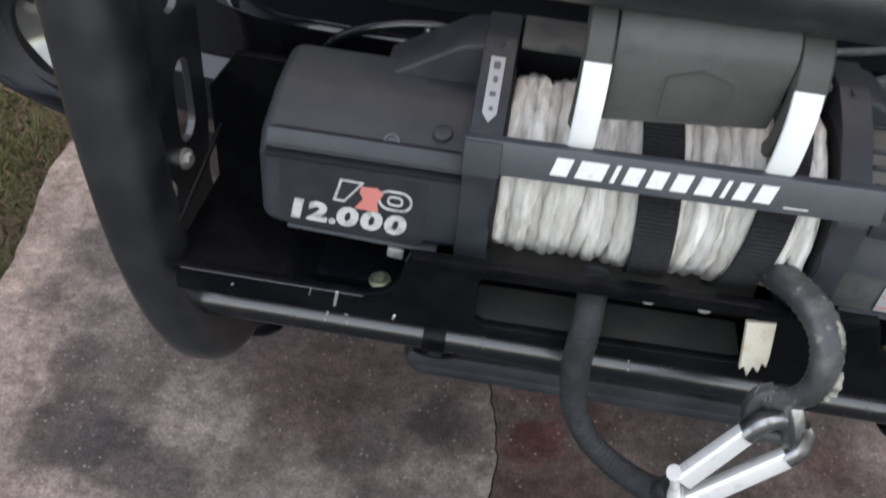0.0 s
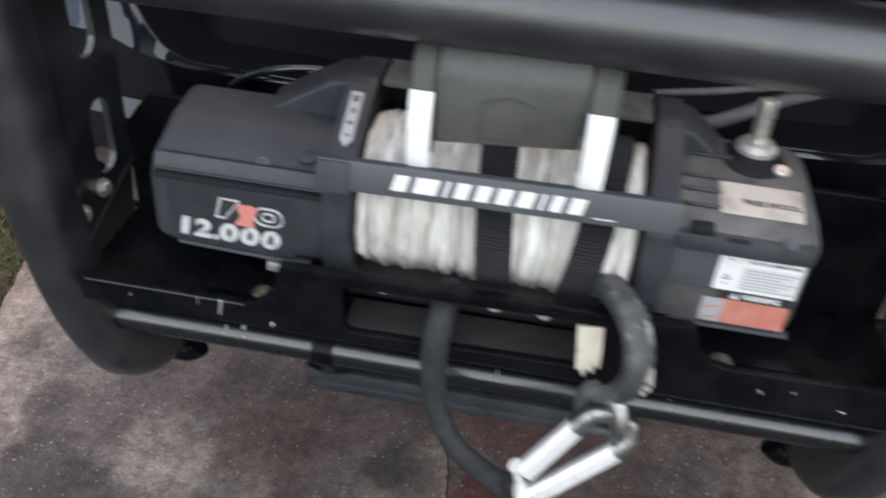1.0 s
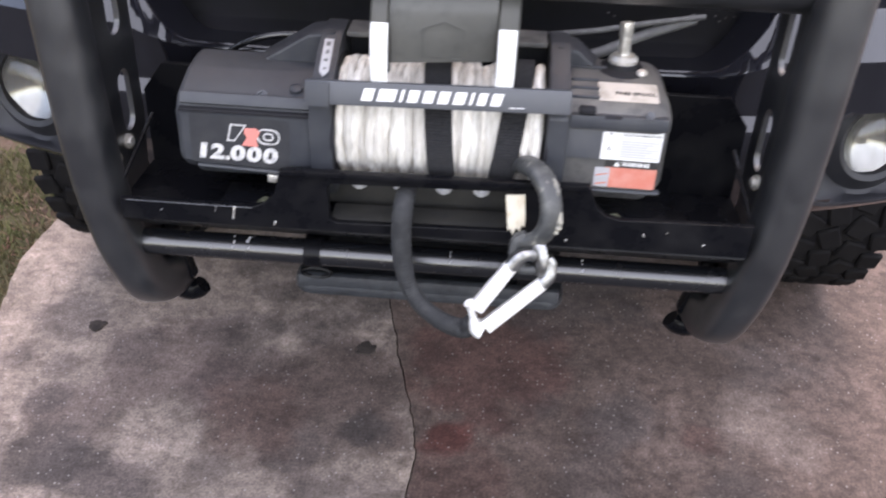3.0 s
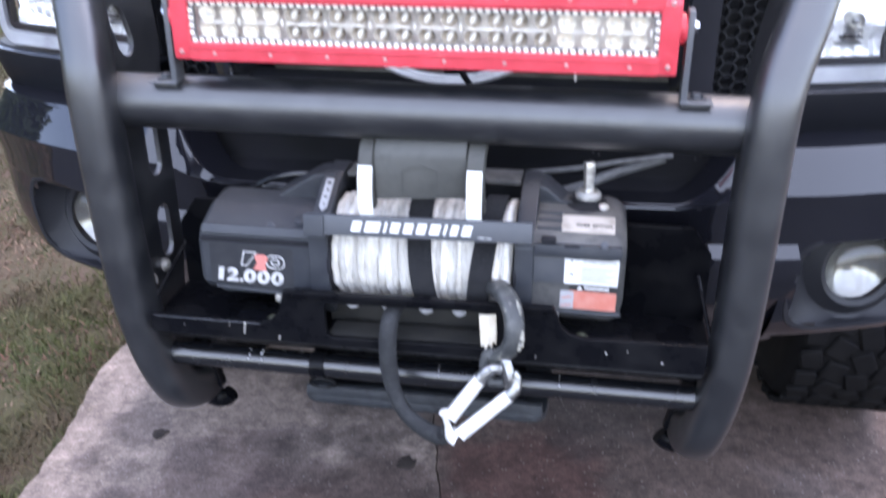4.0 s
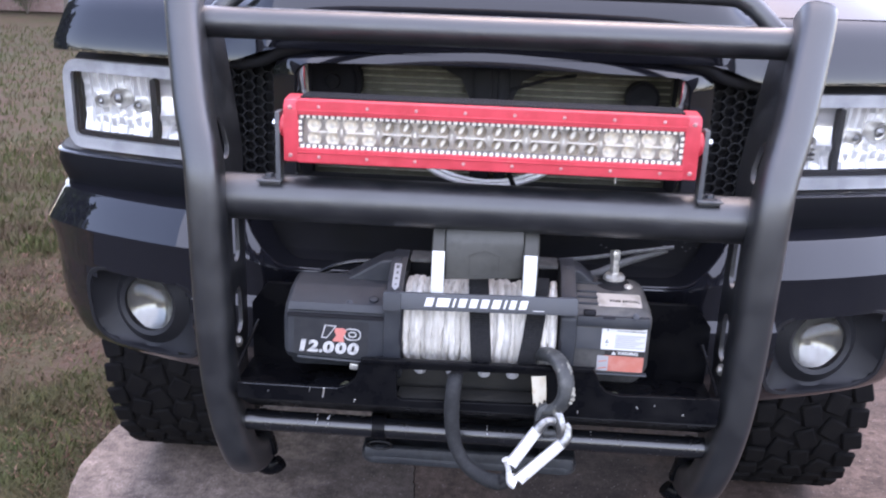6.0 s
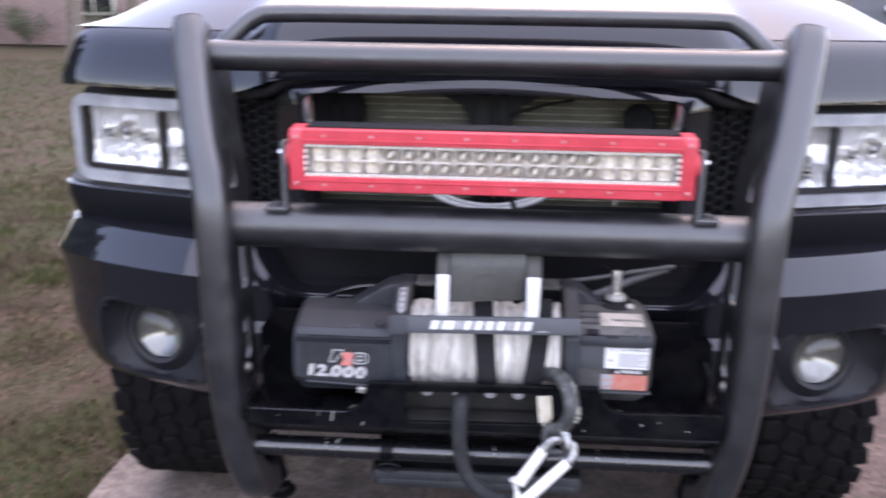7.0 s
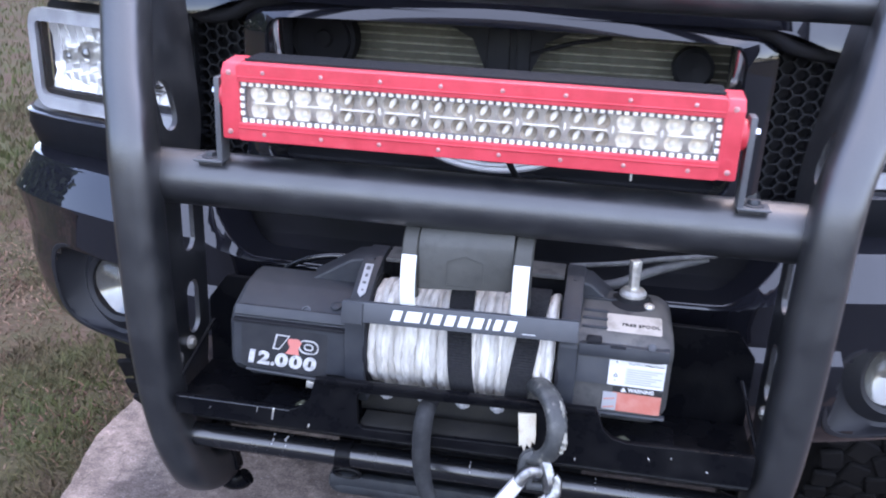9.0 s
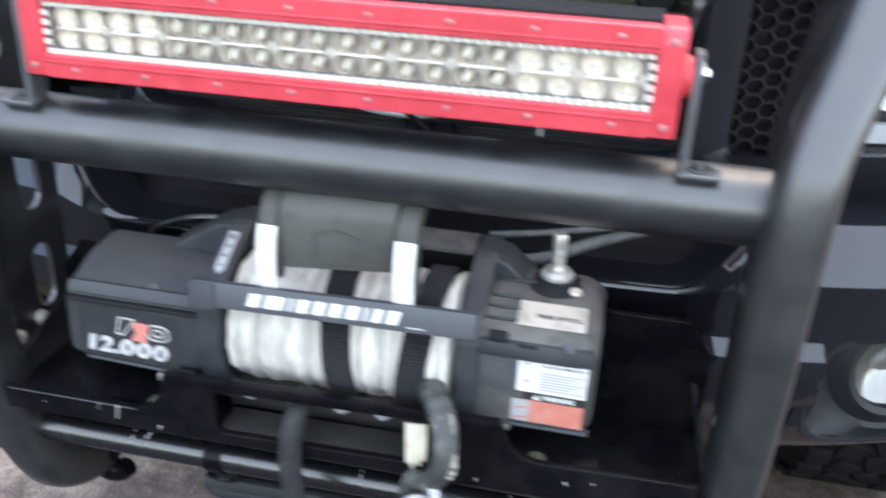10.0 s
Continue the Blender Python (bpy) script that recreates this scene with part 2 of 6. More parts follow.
def concrete(name, base, fine, spills_and_shade):
    """Broom-worn concrete: fine speckle, broad mottling, and old spills and painted shade (x, y, radius, colour) with
    blotchy outlines.
    """
    m = material(name, base, 0.85, spec=0.25, second=fine, scale=24, low=0.38, high=0.66, third=[c * 0.50 for c in base], scale3=5.5, low3=0.44, high3=0.70, bump=0.45, bump_scale=150, dist=0.003)
    nodes, links = m.node_tree.nodes, m.node_tree.links
    p = nodes["Principled BSDF"]
    coord = next(n for n in nodes if n.bl_idname == "ShaderNodeTexCoord")
    warp = nodes.new("ShaderNodeTexNoise")
    warp.inputs["Scale"].default_value, warp.inputs["Detail"].default_value = 7.0, 5
    links.new(coord.outputs["Object"], warp.inputs["Vector"])
    col = p.inputs["Base Color"].links[0].from_socket
    for x, y, r, tone, amount in spills_and_shade:
        dist = nodes.new("ShaderNodeVectorMath")
        dist.operation = "DISTANCE"
        dist.inputs[1].default_value = (x, y, 0)
        links.new(coord.outputs["Object"], dist.inputs[0])
        add = nodes.new("ShaderNodeMath")
        add.operation = "MULTIPLY_ADD"
        add.inputs[1].default_value = r * 2.2
        links.new(warp.outputs["Fac"], add.inputs[0])
        links.new(dist.outputs["Value"], add.inputs[2])
        ramp = nodes.new("ShaderNodeMapRange")
        ramp.interpolation_type = "SMOOTHSTEP"
        ramp.inputs["From Min"].default_value, ramp.inputs["From Max"].default_value = r * 1.62, r * 2.2
        ramp.inputs["To Min"].default_value, ramp.inputs["To Max"].default_value = amount, 0.0
        links.new(add.outputs["Value"], ramp.inputs["Value"])
        mix = nodes.new("ShaderNodeMix")
        mix.data_type = "RGBA"
        links.new(ramp.outputs["Result"], mix.inputs["Factor"])
        links.new(col, mix.inputs["A"])
        mix.inputs["B"].default_value = (*tone, 1)
        col = mix.outputs["Result"]
    links.new(col, p.inputs["Base Color"])
    # coarse sand grain, light and dark
    for s_, lo_, hi_ in ((170, 0.74, 1.27), (52, 0.79, 1.21), (11, 0.68, 1.28)):
        sand = nodes.new("ShaderNodeTexNoise")
        sand.inputs["Scale"].default_value, sand.inputs["Detail"].default_value = s_, 3
        links.new(coord.outputs["Object"], sand.inputs["Vector"])
        gain = nodes.new("ShaderNodeMapRange")
        gain.inputs["From Min"].default_value, gain.inputs["From Max"].default_value = 0.32, 0.68
        gain.inputs["To Min"].default_value, gain.inputs["To Max"].default_value = lo_, hi_
        links.new(sand.outputs["Fac"], gain.inputs["Value"])
        hsv = nodes.new("ShaderNodeHueSaturation")
        links.new(col, hsv.inputs["Color"])
        links.new(gain.outputs["Result"], hsv.inputs["Value"])
        col = hsv.outputs["Color"]
    # scattered pale grit
    grit = nodes.new("ShaderNodeTexVoronoi")
    grit.inputs["Scale"].default_value = 95
    links.new(coord.outputs["Object"], grit.inputs["Vector"])
    spot = nodes.new("ShaderNodeMapRange")
    spot.inputs["From Min"].default_value, spot.inputs["From Max"].default_value = 0.16, 0.30
    spot.inputs["To Min"].default_value, spot.inputs["To Max"].default_value = 0.40, 0.0
    links.new(grit.outputs["Distance"], spot.inputs["Value"])
    rare = nodes.new("ShaderNodeMapRange")
    rare.inputs["From Min"].default_value, rare.inputs["From Max"].default_value = 0.66, 0.85
    links.new(grit.outputs["Color"], rare.inputs["Value"])
    keep = nodes.new("ShaderNodeMath")
    keep.operation = "MULTIPLY"
    links.new(spot.outputs["Result"], keep.inputs[0])
    links.new(rare.outputs["Result"], keep.inputs[1])
    mix = nodes.new("ShaderNodeMix")
    mix.data_type = "RGBA"
    links.new(keep.outputs["Value"], mix.inputs["Factor"])
    links.new(col, mix.inputs["A"])
    mix.inputs["B"].default_value = (0.42, 0.38, 0.36, 1)
    links.new(mix.outputs["Result"], p.inputs["Base Color"])
    return m


OIL, OXIDE, DAMP = (0.050, 0.040, 0.037), (0.078, 0.038, 0.032), (0.085, 0.066, 0.060)
# Besides real spills, the large brown patches paint in shade by the bumper.
CONCRETE = concrete("stained_shaded_concrete", (0.255, 0.200, 0.170), (0.140, 0.107, 0.090), [(-0.28, 0.52, 0.21, (0.085, 0.062, 0.054), 0.75), (-0.62, 0.66, 0.20, (0.085, 0.060, 0.055), 0.7), (-0.78, 0.46, 0.13, (0.080, 0.058, 0.052), 0.7), (-0.45, 0.62, 0.16, (0.075, 0.053, 0.049), 0.7), (-0.30, 0.44, 0.10, DAMP, 0.7), (-0.93, 0.80, 0.10, DAMP, 0.6), (-0.20, 0.62, 0.22, (0.075, 0.052, 0.045), 0.8), (-0.17, 0.50, 0.07, OIL, 0.9), (-0.72, 0.31, 0.10, OIL, 0.8), (-0.60, 0.30, 0.06, OIL, 0.7), (-0.852, 0.52, 0.055, DAMP, 0.85), (-0.40, 0.50, 0.13, (0.080, 0.050, 0.042), 0.75), (-0.977, 0.64, 0.05, DAMP, 0.7), (-0.34, 0.84, 0.08, DAMP, 0.6), (-0.72, 0.71, 0.07, DAMP, 0.5), (-0.50, 0.80, 0.12, DAMP, 0.6), (-0.80, 0.34, 0.11, OIL, 0.75), (-0.62, 0.30, 0.08, DAMP, 0.7), (-0.16, 0.30, 0.12, DAMP, 0.7), (-0.88, 0.62, 0.06, DAMP, 0.6), (-0.45, 0.35, 0.05, DAMP, 0.5), (-0.3, 1.1, 0.3, OIL, 0.7), (-0.92, 1.0, 0.07, DAMP, 0.6)])
CONCRETE_RED = concrete("reddish_concrete", (0.118, 0.083, 0.070), (0.063, 0.043, 0.036), [(0.36, 0.57, 0.08, OIL, 0.6), (0.74, 0.80, 0.12, DAMP, 0.6), (0.21, 0.62, 0.07, OIL, 0.6), (0.55, 0.55, 0.06, OXIDE, 0.5), (0.10, 0.75, 0.24, OXIDE, 0.75), (0.012, 0.49, 0.065, (0.078, 0.027, 0.022), 0.9), (0.55, 0.24, 0.13, (0.20, 0.155, 0.135), 0.6), (0.33, 0.27, 0.10, (0.19, 0.145, 0.125), 0.55), (0.70, 0.60, 0.12, (0.19, 0.145, 0.125), 0.5), (0.05, 0.36, 0.12, OXIDE, 0.45), (0.42, 0.62, 0.10, DAMP, 0.7), (0.30, 0.40, 0.09, OIL, 0.5), (0.62, 0.38, 0.10, OIL, 0.6), (0.3, 1.15, 0.3, OIL, 0.7)])
UNSEEN_GROUND = material("dark_unseen_ground", (0.030, 0.031, 0.034), 0.8, spec=0.2, second=(0.045, 0.045, 0.047), scale=40, low=0.4, high=0.65, third=(0.022, 0.022, 0.024), scale3=1.5, bump=0.5, bump_scale=120)
SOIL = material("leafy_soil", (0.069, 0.047, 0.034), 0.95, spec=0.15, second=(0.052, 0.054, 0.027), scale=1.6, low=0.40, high=0.58, third=(0.085, 0.056, 0.043), scale3=4.2, low3=0.5, high3=0.68, bump=0.9, bump_scale=45, dist=0.02)
GRASS = material("mixed_grass", (0.069, 0.079, 0.028), 0.8, spec=0.2, second=(0.100, 0.069, 0.048), scale=2.4, low=0.42, high=0.62, third=(0.062, 0.080, 0.030), scale3=6.0, low3=0.5, high3=0.7, vary=0.25, island=True)
LITTER = material("red_brown_leaf", (0.120, 0.064, 0.048), 0.85, spec=0.2, second=(0.175, 0.125, 0.088), scale=5, low=0.38, high=0.62, vary=0.3, island=True)
BRICK = material("pink_brick_wall", (0.34, 0.24, 0.22), 0.9, spec=0.2, second=(0.27, 0.18, 0.165), scale=3, low=0.4, high=0.65, third=(0.4, 0.32, 0.3), scale3=12, bump=0.4, bump_scale=20)
SIDING = material("cream_siding", (0.68, 0.65, 0.58), 0.7, second=(0.6, 0.57, 0.5), scale=4)
ROOFING = material("brown_shingle", (0.13, 0.11, 0.10), 0.9, second=(0.18, 0.15, 0.14), scale=9, bump=0.4, bump_scale=30)
BARK = material("grey_bark", (0.14, 0.11, 0.09), 0.9, second=(0.2, 0.17, 0.14), scale=18, bump=0.7, bump_scale=40)
LEAF = material("shrub_leaf", (0.045, 0.075, 0.030), 0.6, second=(0.08, 0.11, 0.045), scale=6, vary=0.4, island=True)


# ---- mesh helpers ----
def link_mesh(name, bm, mat, parent=None, label="", sharp=38):
    bmesh.ops.recalc_face_normals(bm, faces=bm.faces[:])
    me = bpy.data.meshes.new(name)
    bm.to_mesh(me)
    bm.free()
    me.polygons.foreach_set("use_smooth", [True] * len(me.polygons))
    me.set_sharp_from_angle(angle=radians(sharp))
    me.materials.append(mat)
    ob = new(name, me)
    if parent is not None:
        ob.parent = parent
    if label:
        tagged(ob, label)
    return ob


def part(name, bm, mat, parent, label="", sharp=38):
    return link_mesh(name, bm, mat, parent, label, sharp)


def thing(name, label, category, group="", at=(0, 0, 0)):
    ob = new(name)
    ob.empty_display_size = 0.05
    ob.location = at
    return tagged(ob, label, category, group)


def box(bm, size, at, bevel=0.0, rot=(0, 0, 0), seg=2):
    """A bevelled box added to bm."""
    tmp = bmesh.new()
    bmesh.ops.create_cube(tmp, size=1.0)
    for v in tmp.verts:
        v.co = Vector((v.co.x * size[0], v.co.y * size[1], v.co.z * size[2]))
    if bevel > 0:
        bmesh.ops.bevel(tmp, geom=tmp.edges[:], offset=bevel, segments=seg, affect="EDGES", profile=0.6)
    return merge(bm, tmp, pose(*at, *rot))


def merge(bm, tmp, m=Matrix()):
    ids = [bm.verts.new(m @ v.co) for v in tmp.verts]
    tmp.verts.index_update()
    for f in tmp.faces:
        try:
            bm.faces.new([ids[v.index] for v in f.verts])
        except ValueError:
            pass
    tmp.free()
    return bm


def boxed(size, at, bevel=0.0, rot=(0, 0, 0), seg=2):
    return box(bmesh.new(), size, at, bevel, rot, seg)


def spline(points, n):
    """Points along a smooth curve through the points given, n to a span."""
    pts = [Vector(p) for p in points]
    ext = [pts[0] * 2 - pts[1]] + pts + [pts[-1] * 2 - pts[-2]]
    out = []
    for i in range(1, len(ext) - 2):
        a, b, c, d = ext[i - 1:i + 3]
        for k in range(n):
            t = k / n
            out.append(0.5 * ((2 * b) + (c - a) * t + (2 * a - 5 * b + 4 * c - d) * t * t + (3 * b - a - 3 * c + d) * t ** 3))
    out.append(pts[-1])
    return out


def sweep(bm, path, radius, seg=16, closed=False, flat=1.0, up=(0, 0, 1), caps=True, square=2.0):
    """A tube along path; radius may be a function of 0..1; flat squeezes it along its second axis; square above 2 makes it boxier."""
    n = len(path)
    rings = []
    normal = Vector(up)
    for i, p in enumerate(path):
        a = path[i - 1] if i > 0 or closed else path[0]
        b = path[(i + 1) % n] if i < n - 1 or closed else path[-1]
        tan = (b - a).normalized()
        normal = (normal - tan * normal.dot(tan))
        if normal.length < 1e-5:
            normal = tan.orthogonal()
        normal.normalize()
        side = tan.cross(normal)
        r = radius(i / max(1, n - 1)) if callable(radius) else radius
        ring = []
        for k in range(seg):
            w = 2 * math.pi * k / seg
            c, s = math.cos(w), math.sin(w)
            c = math.copysign(abs(c) ** (2 / square), c)
            s = math.copysign(abs(s) ** (2 / square), s)
            ring.append(bm.verts.new(p + side * (r * c) + normal * (r * flat * s)))
        rings.append(ring)
    for i in range(n if closed else n - 1):
        a, b = rings[i], rings[(i + 1) % n]
        for k in range(seg):
            bm.faces.new((a[k], a[(k + 1) % seg], b[(k + 1) % seg], b[k]))
    if caps and not closed:
        bm.faces.new(rings[0][::-1])
        bm.faces.new(rings[-1])
    return bm


def lathe(bm, profile, m, seg=24, cap=False):
    """Turns (radius, height) pairs about the z axis of the pose m."""
    rings = []
    for r, h in profile:
        rings.append([bm.verts.new(m @ Vector((r * math.cos(2 * math.pi * k / seg), r * math.sin(2 * math.pi * k / seg), h))) for k in range(seg)])
    for a, b in zip(rings, rings[1:]):
        for k in range(seg):
            bm.faces.new((a[k], a[(k + 1) % seg], b[(k + 1) % seg], b[k]))
    if cap:
        bm.faces.new(rings[0][::-1])
        bm.faces.new(rings[-1])
    return bm


def prism_x(bm, profile, x0, x1, bevel=0.003, ends=None):
    """A (y, z) outline pushed along x; ends: how far each end face is drawn in towards the outline's middle."""
    tmp = bmesh.new()
    cy = sum(p[0] for p in profile) / len(profile)
    cz = sum(p[1] for p in profile) / len(profile)
    e = ends or 0.0
    rings = []
    for x in (x0, x1):
        rings.append([tmp.verts.new((x, y + (cy - y) * e, z + (cz - z) * e)) for y, z in profile])
    if ends:
        inset = min(0.012, abs(x1 - x0) * 0.2)
        mid = [[tmp.verts.new((x, y, z)) for y, z in profile] for x in (x0 + math.copysign(inset, x1 - x0), x1 - math.copysign(inset, x1 - x0))]
        rings = [rings[0], mid[0], mid[1], rings[1]]
    n = len(profile)
    for a, b in zip(rings, rings[1:]):
        for k in range(n):
            tmp.faces.new((a[k], a[(k + 1) % n], b[(k + 1) % n], b[k]))
    tmp.faces.new(rings[0][::-1])
    tmp.faces.new(rings[-1])
    bmesh.ops.recalc_face_normals(tmp, faces=tmp.faces[:])
    if bevel:
        bmesh.ops.bevel(tmp, geom=[ed for ed in tmp.edges if ed.calc_face_angle(0) > 0.3], offset=bevel, segments=2, affect="EDGES", profile=0.6)
    return merge(bm, tmp)


def flat_shape(outlines, depth, bevel=0.0):
    """A flat shape in the xy plane with holes, depth thick (centred), as a bmesh."""
    cu = bpy.data.curves.new("shape", "CURVE")
    cu.dimensions, cu.fill_mode, cu.extrude, cu.bevel_depth, cu.bevel_resolution = "2D", "BOTH", depth / 2 - bevel, bevel, 1
    for o in outlines:
        s = cu.splines.new("POLY")
        s.points.add(len(o) - 1)
        for p, (x, y) in zip(s.points, o):
            p.co = (x, y, 0, 1)
        s.use_cyclic_u = True
    return from_curve(cu)


def from_curve(cu):
    ob = bpy.data.objects.new("shape", cu)
    me = bpy.data.meshes.new_from_object(ob)
    bm = bmesh.new()
    bm.from_mesh(me)
    bpy.data.objects.remove(ob)
    bpy.data.curves.remove(cu)
    bpy.data.meshes.remove(me)
    return bm


def lettering(text, height, depth=0.0004, shear=0.0, bold=0.0, width=None):
    """Words in the built-in font, centred, with capitals of that height, as a bmesh in the xy plane."""
    cu = bpy.data.curves.new("words", "FONT")
    cu.body, cu.size, cu.extrude, cu.shear, cu.offset = text, height / 0.70, depth, shear, bold
    cu.align_x, cu.align_y = "CENTER", "CENTER"
    cu.resolution_u = 3
    bm = from_curve(cu)
    if width:
        xs = [v.co.x for v in bm.verts]
        k, c = width / (max(xs) - min(xs)), (max(xs) + min(xs)) / 2
        for v in bm.verts:
            v.co.x = (v.co.x - c) * k
    return bm


def placed(bm, m):
    bmesh.ops.transform(bm, matrix=m, verts=bm.verts[:])
    return bm


def bolt(parent, at, direction, r=0.007, mat=None, name="bolt", washer=True):
    """A hexagonal bolt head with its washer."""
    m = Matrix.Translation(at) @ Vector(direction).to_track_quat("Z", "Y").to_matrix().to_4x4()
    bm = bmesh.new()
    if washer:
        lathe(bm, [(r * 1.6, -0.001), (r * 1.6, 0.0012), (r * 1.45, 0.0018), (0.0004, 0.0018)], m, 16)
    lathe(bm, [(r, 0.001), (r, r * 0.75), (r * 0.82, r * 0.95), (0.0003, r * 0.95)], m, 6)
    return part(name, bm, mat or CHROME_WORN, parent)


def arc(cx, cy, r, a0, a1, n):
    return [(cx + r * math.cos(radians(a0 + (a1 - a0) * k / n)), cy + r * math.sin(radians(a0 + (a1 - a0) * k / n))) for k in range(n + 1)]


def round_rect(w, h, r, n=5, cx=0.0, cy=0.0):
    out = []
    for sx, sy, a in ((1, 1, 0), (-1, 1, 90), (-1, -1, 180), (1, -1, 270)):
        out += arc(cx + sx * (w / 2 - r), cy + sy * (h / 2 - r), r, a, a + 90, n)
    return out


def lerp_table(table, x):
    for (x0, y0), (x1, y1) in zip(table, table[1:]):
        if x <= x1:
            t = max(0.0, (x - x0) / (x1 - x0))
            return y0 + (y1 - y0) * t
    return table[-1][1]


CX = -0.004  # the vehicle's middle


# ---- ground ----
def crack_x(y):
    base = lerp_table([(-8, 0.05), (0.0, -0.02), (0.35, -0.056), (0.44, -0.046), (0.49, -0.054), (0.62, -0.084), (0.78, -0.117), (0.93, -0.155), (1.6, -0.27), (14, -0.6)], y)
    return base + 0.014 * noise.noise((y * 7, 1.3, 0)) + 0.008 * noise.noise((y * 31, 4.1, 0)) + 0.004 * noise.noise((y * 90, 2.1, 0))


def edge_x(y):
    base = lerp_table([(-8, -0.72), (0.5, -1.075), (0.8, -1.11), (1.05, -1.155), (1.2, -1.16), (14, -1.6)], y)
    return base + 0.022 * noise.noise((y * 4, 9.3, 0)) + 0.010 * noise.noise((y * 17, 3.3, 0))


def build_slab(left, right, mat):
    """One piece of the drive between two side lines, 9 cm thick, with slightly uneven worn edges."""
    ys = [0.10 + 0.012 * k for k in range(160)] + [2.02 + 0.24 * k for k in range(51)]
    bm = bmesh.new()
    cols = 7
    rows = []
    for y in ys:
        a, b = left(y), right(y)
        row = [bm.verts.new((a, y, -0.09)), bm.verts.new((a, y, -0.0015))]
        for c in range(cols):
            t = c / (cols - 1)
            x = a + 0.0016 + (b - a - 0.0032) * t
            row.append(bm.verts.new((x, y, 0.0015 * noise.noise((x * 2, y * 2, 0)))))
        row += [bm.verts.new((b, y, -0.0015)), bm.verts.new((b, y, -0.09))]
        rows.append(row)
    for r0, r1 in zip(rows, rows[1:]):
        for k in range(len(r0) - 1):
            bm.faces.new((r0[k], r0[k + 1], r1[k + 1], r1[k]))
    return link_mesh("pavement", bm, mat)


slab_a = build_slab(edge_x, lambda y: crack_x(y) - 0.0012 - 0.001 * noise.noise((y * 12, 8, 0)), CONCRETE)
tagged(slab_a, "stained pinkish grey concrete slab of the drive, shade by the bumper painted in", "pavement", kind="structure")
slab_b = build_slab(lambda y: crack_x(y) + 0.0012, lambda y: 7.0, CONCRETE_RED)
tagged(slab_b, "reddish grey stained concrete slab beside a crack", "pavement", kind="structure")


# Unseen dark ground, added ahead of the slabs so low faces reflect dark.
bm = boxed((15.0, 12.0, 0.08), (2.2, -5.906, -0.045), 0.004)
tagged(link_mesh("road", bm, UNSEEN_GROUND), "unseen dark ground added ahead of the drive to darken reflections", "road", kind="structure")


def build_patch(name, at, r, mat, label, seed, tall=0.0012):
    """A thin stain film of uneven outline on the slab."""
    bm = bmesh.new()
    n = 40
    mid = bm.verts.new((at[0], at[1], tall + 0.003))
    ring, ring2 = [], []
    for k in range(n):
        w = 2 * math.pi * k / n
        q = 1 + 0.45 * noise.noise((math.cos(w) * 1.6 + seed, math.sin(w) * 1.6, seed)) + 0.2 * noise.noise((math.cos(w) * 5, math.sin(w) * 5 + seed, seed))
        ring.append(bm.verts.new((at[0] + r[0] * q * math.cos(w), at[1] + r[1] * q * math.sin(w), tall + 0.003)))
        ring2.append(bm.verts.new((at[0] + r[0] * q * 1.04 * math.cos(w), at[1] + r[1] * q * 1.04 * math.sin(w), 0.0005)))
    for k in range(n):
        bm.faces.new((mid, ring[k], ring[(k + 1) % n]))
        bm.faces.new((ring[k], ring2[k], ring2[(k + 1) % n], ring[(k + 1) % n]))
    return tagged(link_mesh(name, bm, mat), label, "stain", kind="structure")


DARK_STAIN = material("old_oil_stain", (0.030, 0.025, 0.023), 0.95, spec=0.05, second=(0.055, 0.045, 0.040), scale=30, low=0.4, high=0.65, bump=0.4, bump_scale=160)
build_patch("oil_stain", (-0.853, 0.775), (0.020, 0.019), DARK_STAIN, "small dark oil spot on the concrete", 3.1)
build_patch("oil_stain", (-0.195, 0.76), (0.026, 0.022), DARK_STAIN, "small dark oil spot on the concrete", 7.4)

bm = bmesh.new()
steps = [-400, -120, -40, -16, -8] + [-4 + 0.8 * k for k in range(11)] + [8, 16, 40, 120, 400]
grid = [[bm.verts.new((x, y, -0.03 + (0.012 * noise.noise((x, y, 0)) if abs(x) < 10 and abs(y) < 10 else 0))) for x in steps] for y in steps]
for r0, r1 in zip(grid, grid[1:]):
    for k in range(len(steps) - 1):
        bm.faces.new((r0[k], r0[k + 1], r1[k + 1], r1[k]))
tagged(link_mesh("ground", bm, SOIL), "bare leafy soil with patchy lawn", "ground", kind="structure")

# ---- the vehicle ----
truck = thing("pickup_truck", "glossy black pickup truck with a bull bar parked on concrete", "truck")

PLAN_LOW = [(0.0, 0.170), (0.15, 0.171), (0.30, 0.177), (0.42, 0.188), (0.52, 0.207), (0.61, 0.236), (0.69, 0.268), (0.755, 0.302), (0.808, 0.342), (0.840, 0.388), (0.860, 0.455), (0.874, 0.570), (0.885, 0.740)]
PLAN_HIGH = [(0.0, 0.235), (0.15, 0.237), (0.30, 0.246), (0.42, 0.272), (0.52, 0.300), (0.61, 0.326), (0.69, 0.350), (0.75, 0.371), (0.797, 0.398), (0.824, 0.440), (0.842, 0.508), (0.858, 0.620), (0.872, 0.760)]


def plan_curve(table, n=5):
    """The plan line from one side of the vehicle to the other: place and inward normal at each step."""
    half = spline([(x, y, 0) for x, y in table], n)
    full = [Vector((-p.x, p.y, 0)) for p in half[:0:-1]] + half
    out = []
    for i, p in enumerate(full):
        t = (full[min(i + 1, len(full) - 1)] - full[max(i - 1, 0)]).normalized()
        out.append((Vector((p.x + CX, p.y, 0)), Vector((-t.y, t.x, 0)), p.x))
    return out


LOW, HIGH = plan_curve(PLAN_LOW), plan_curve(PLAN_HIGH)


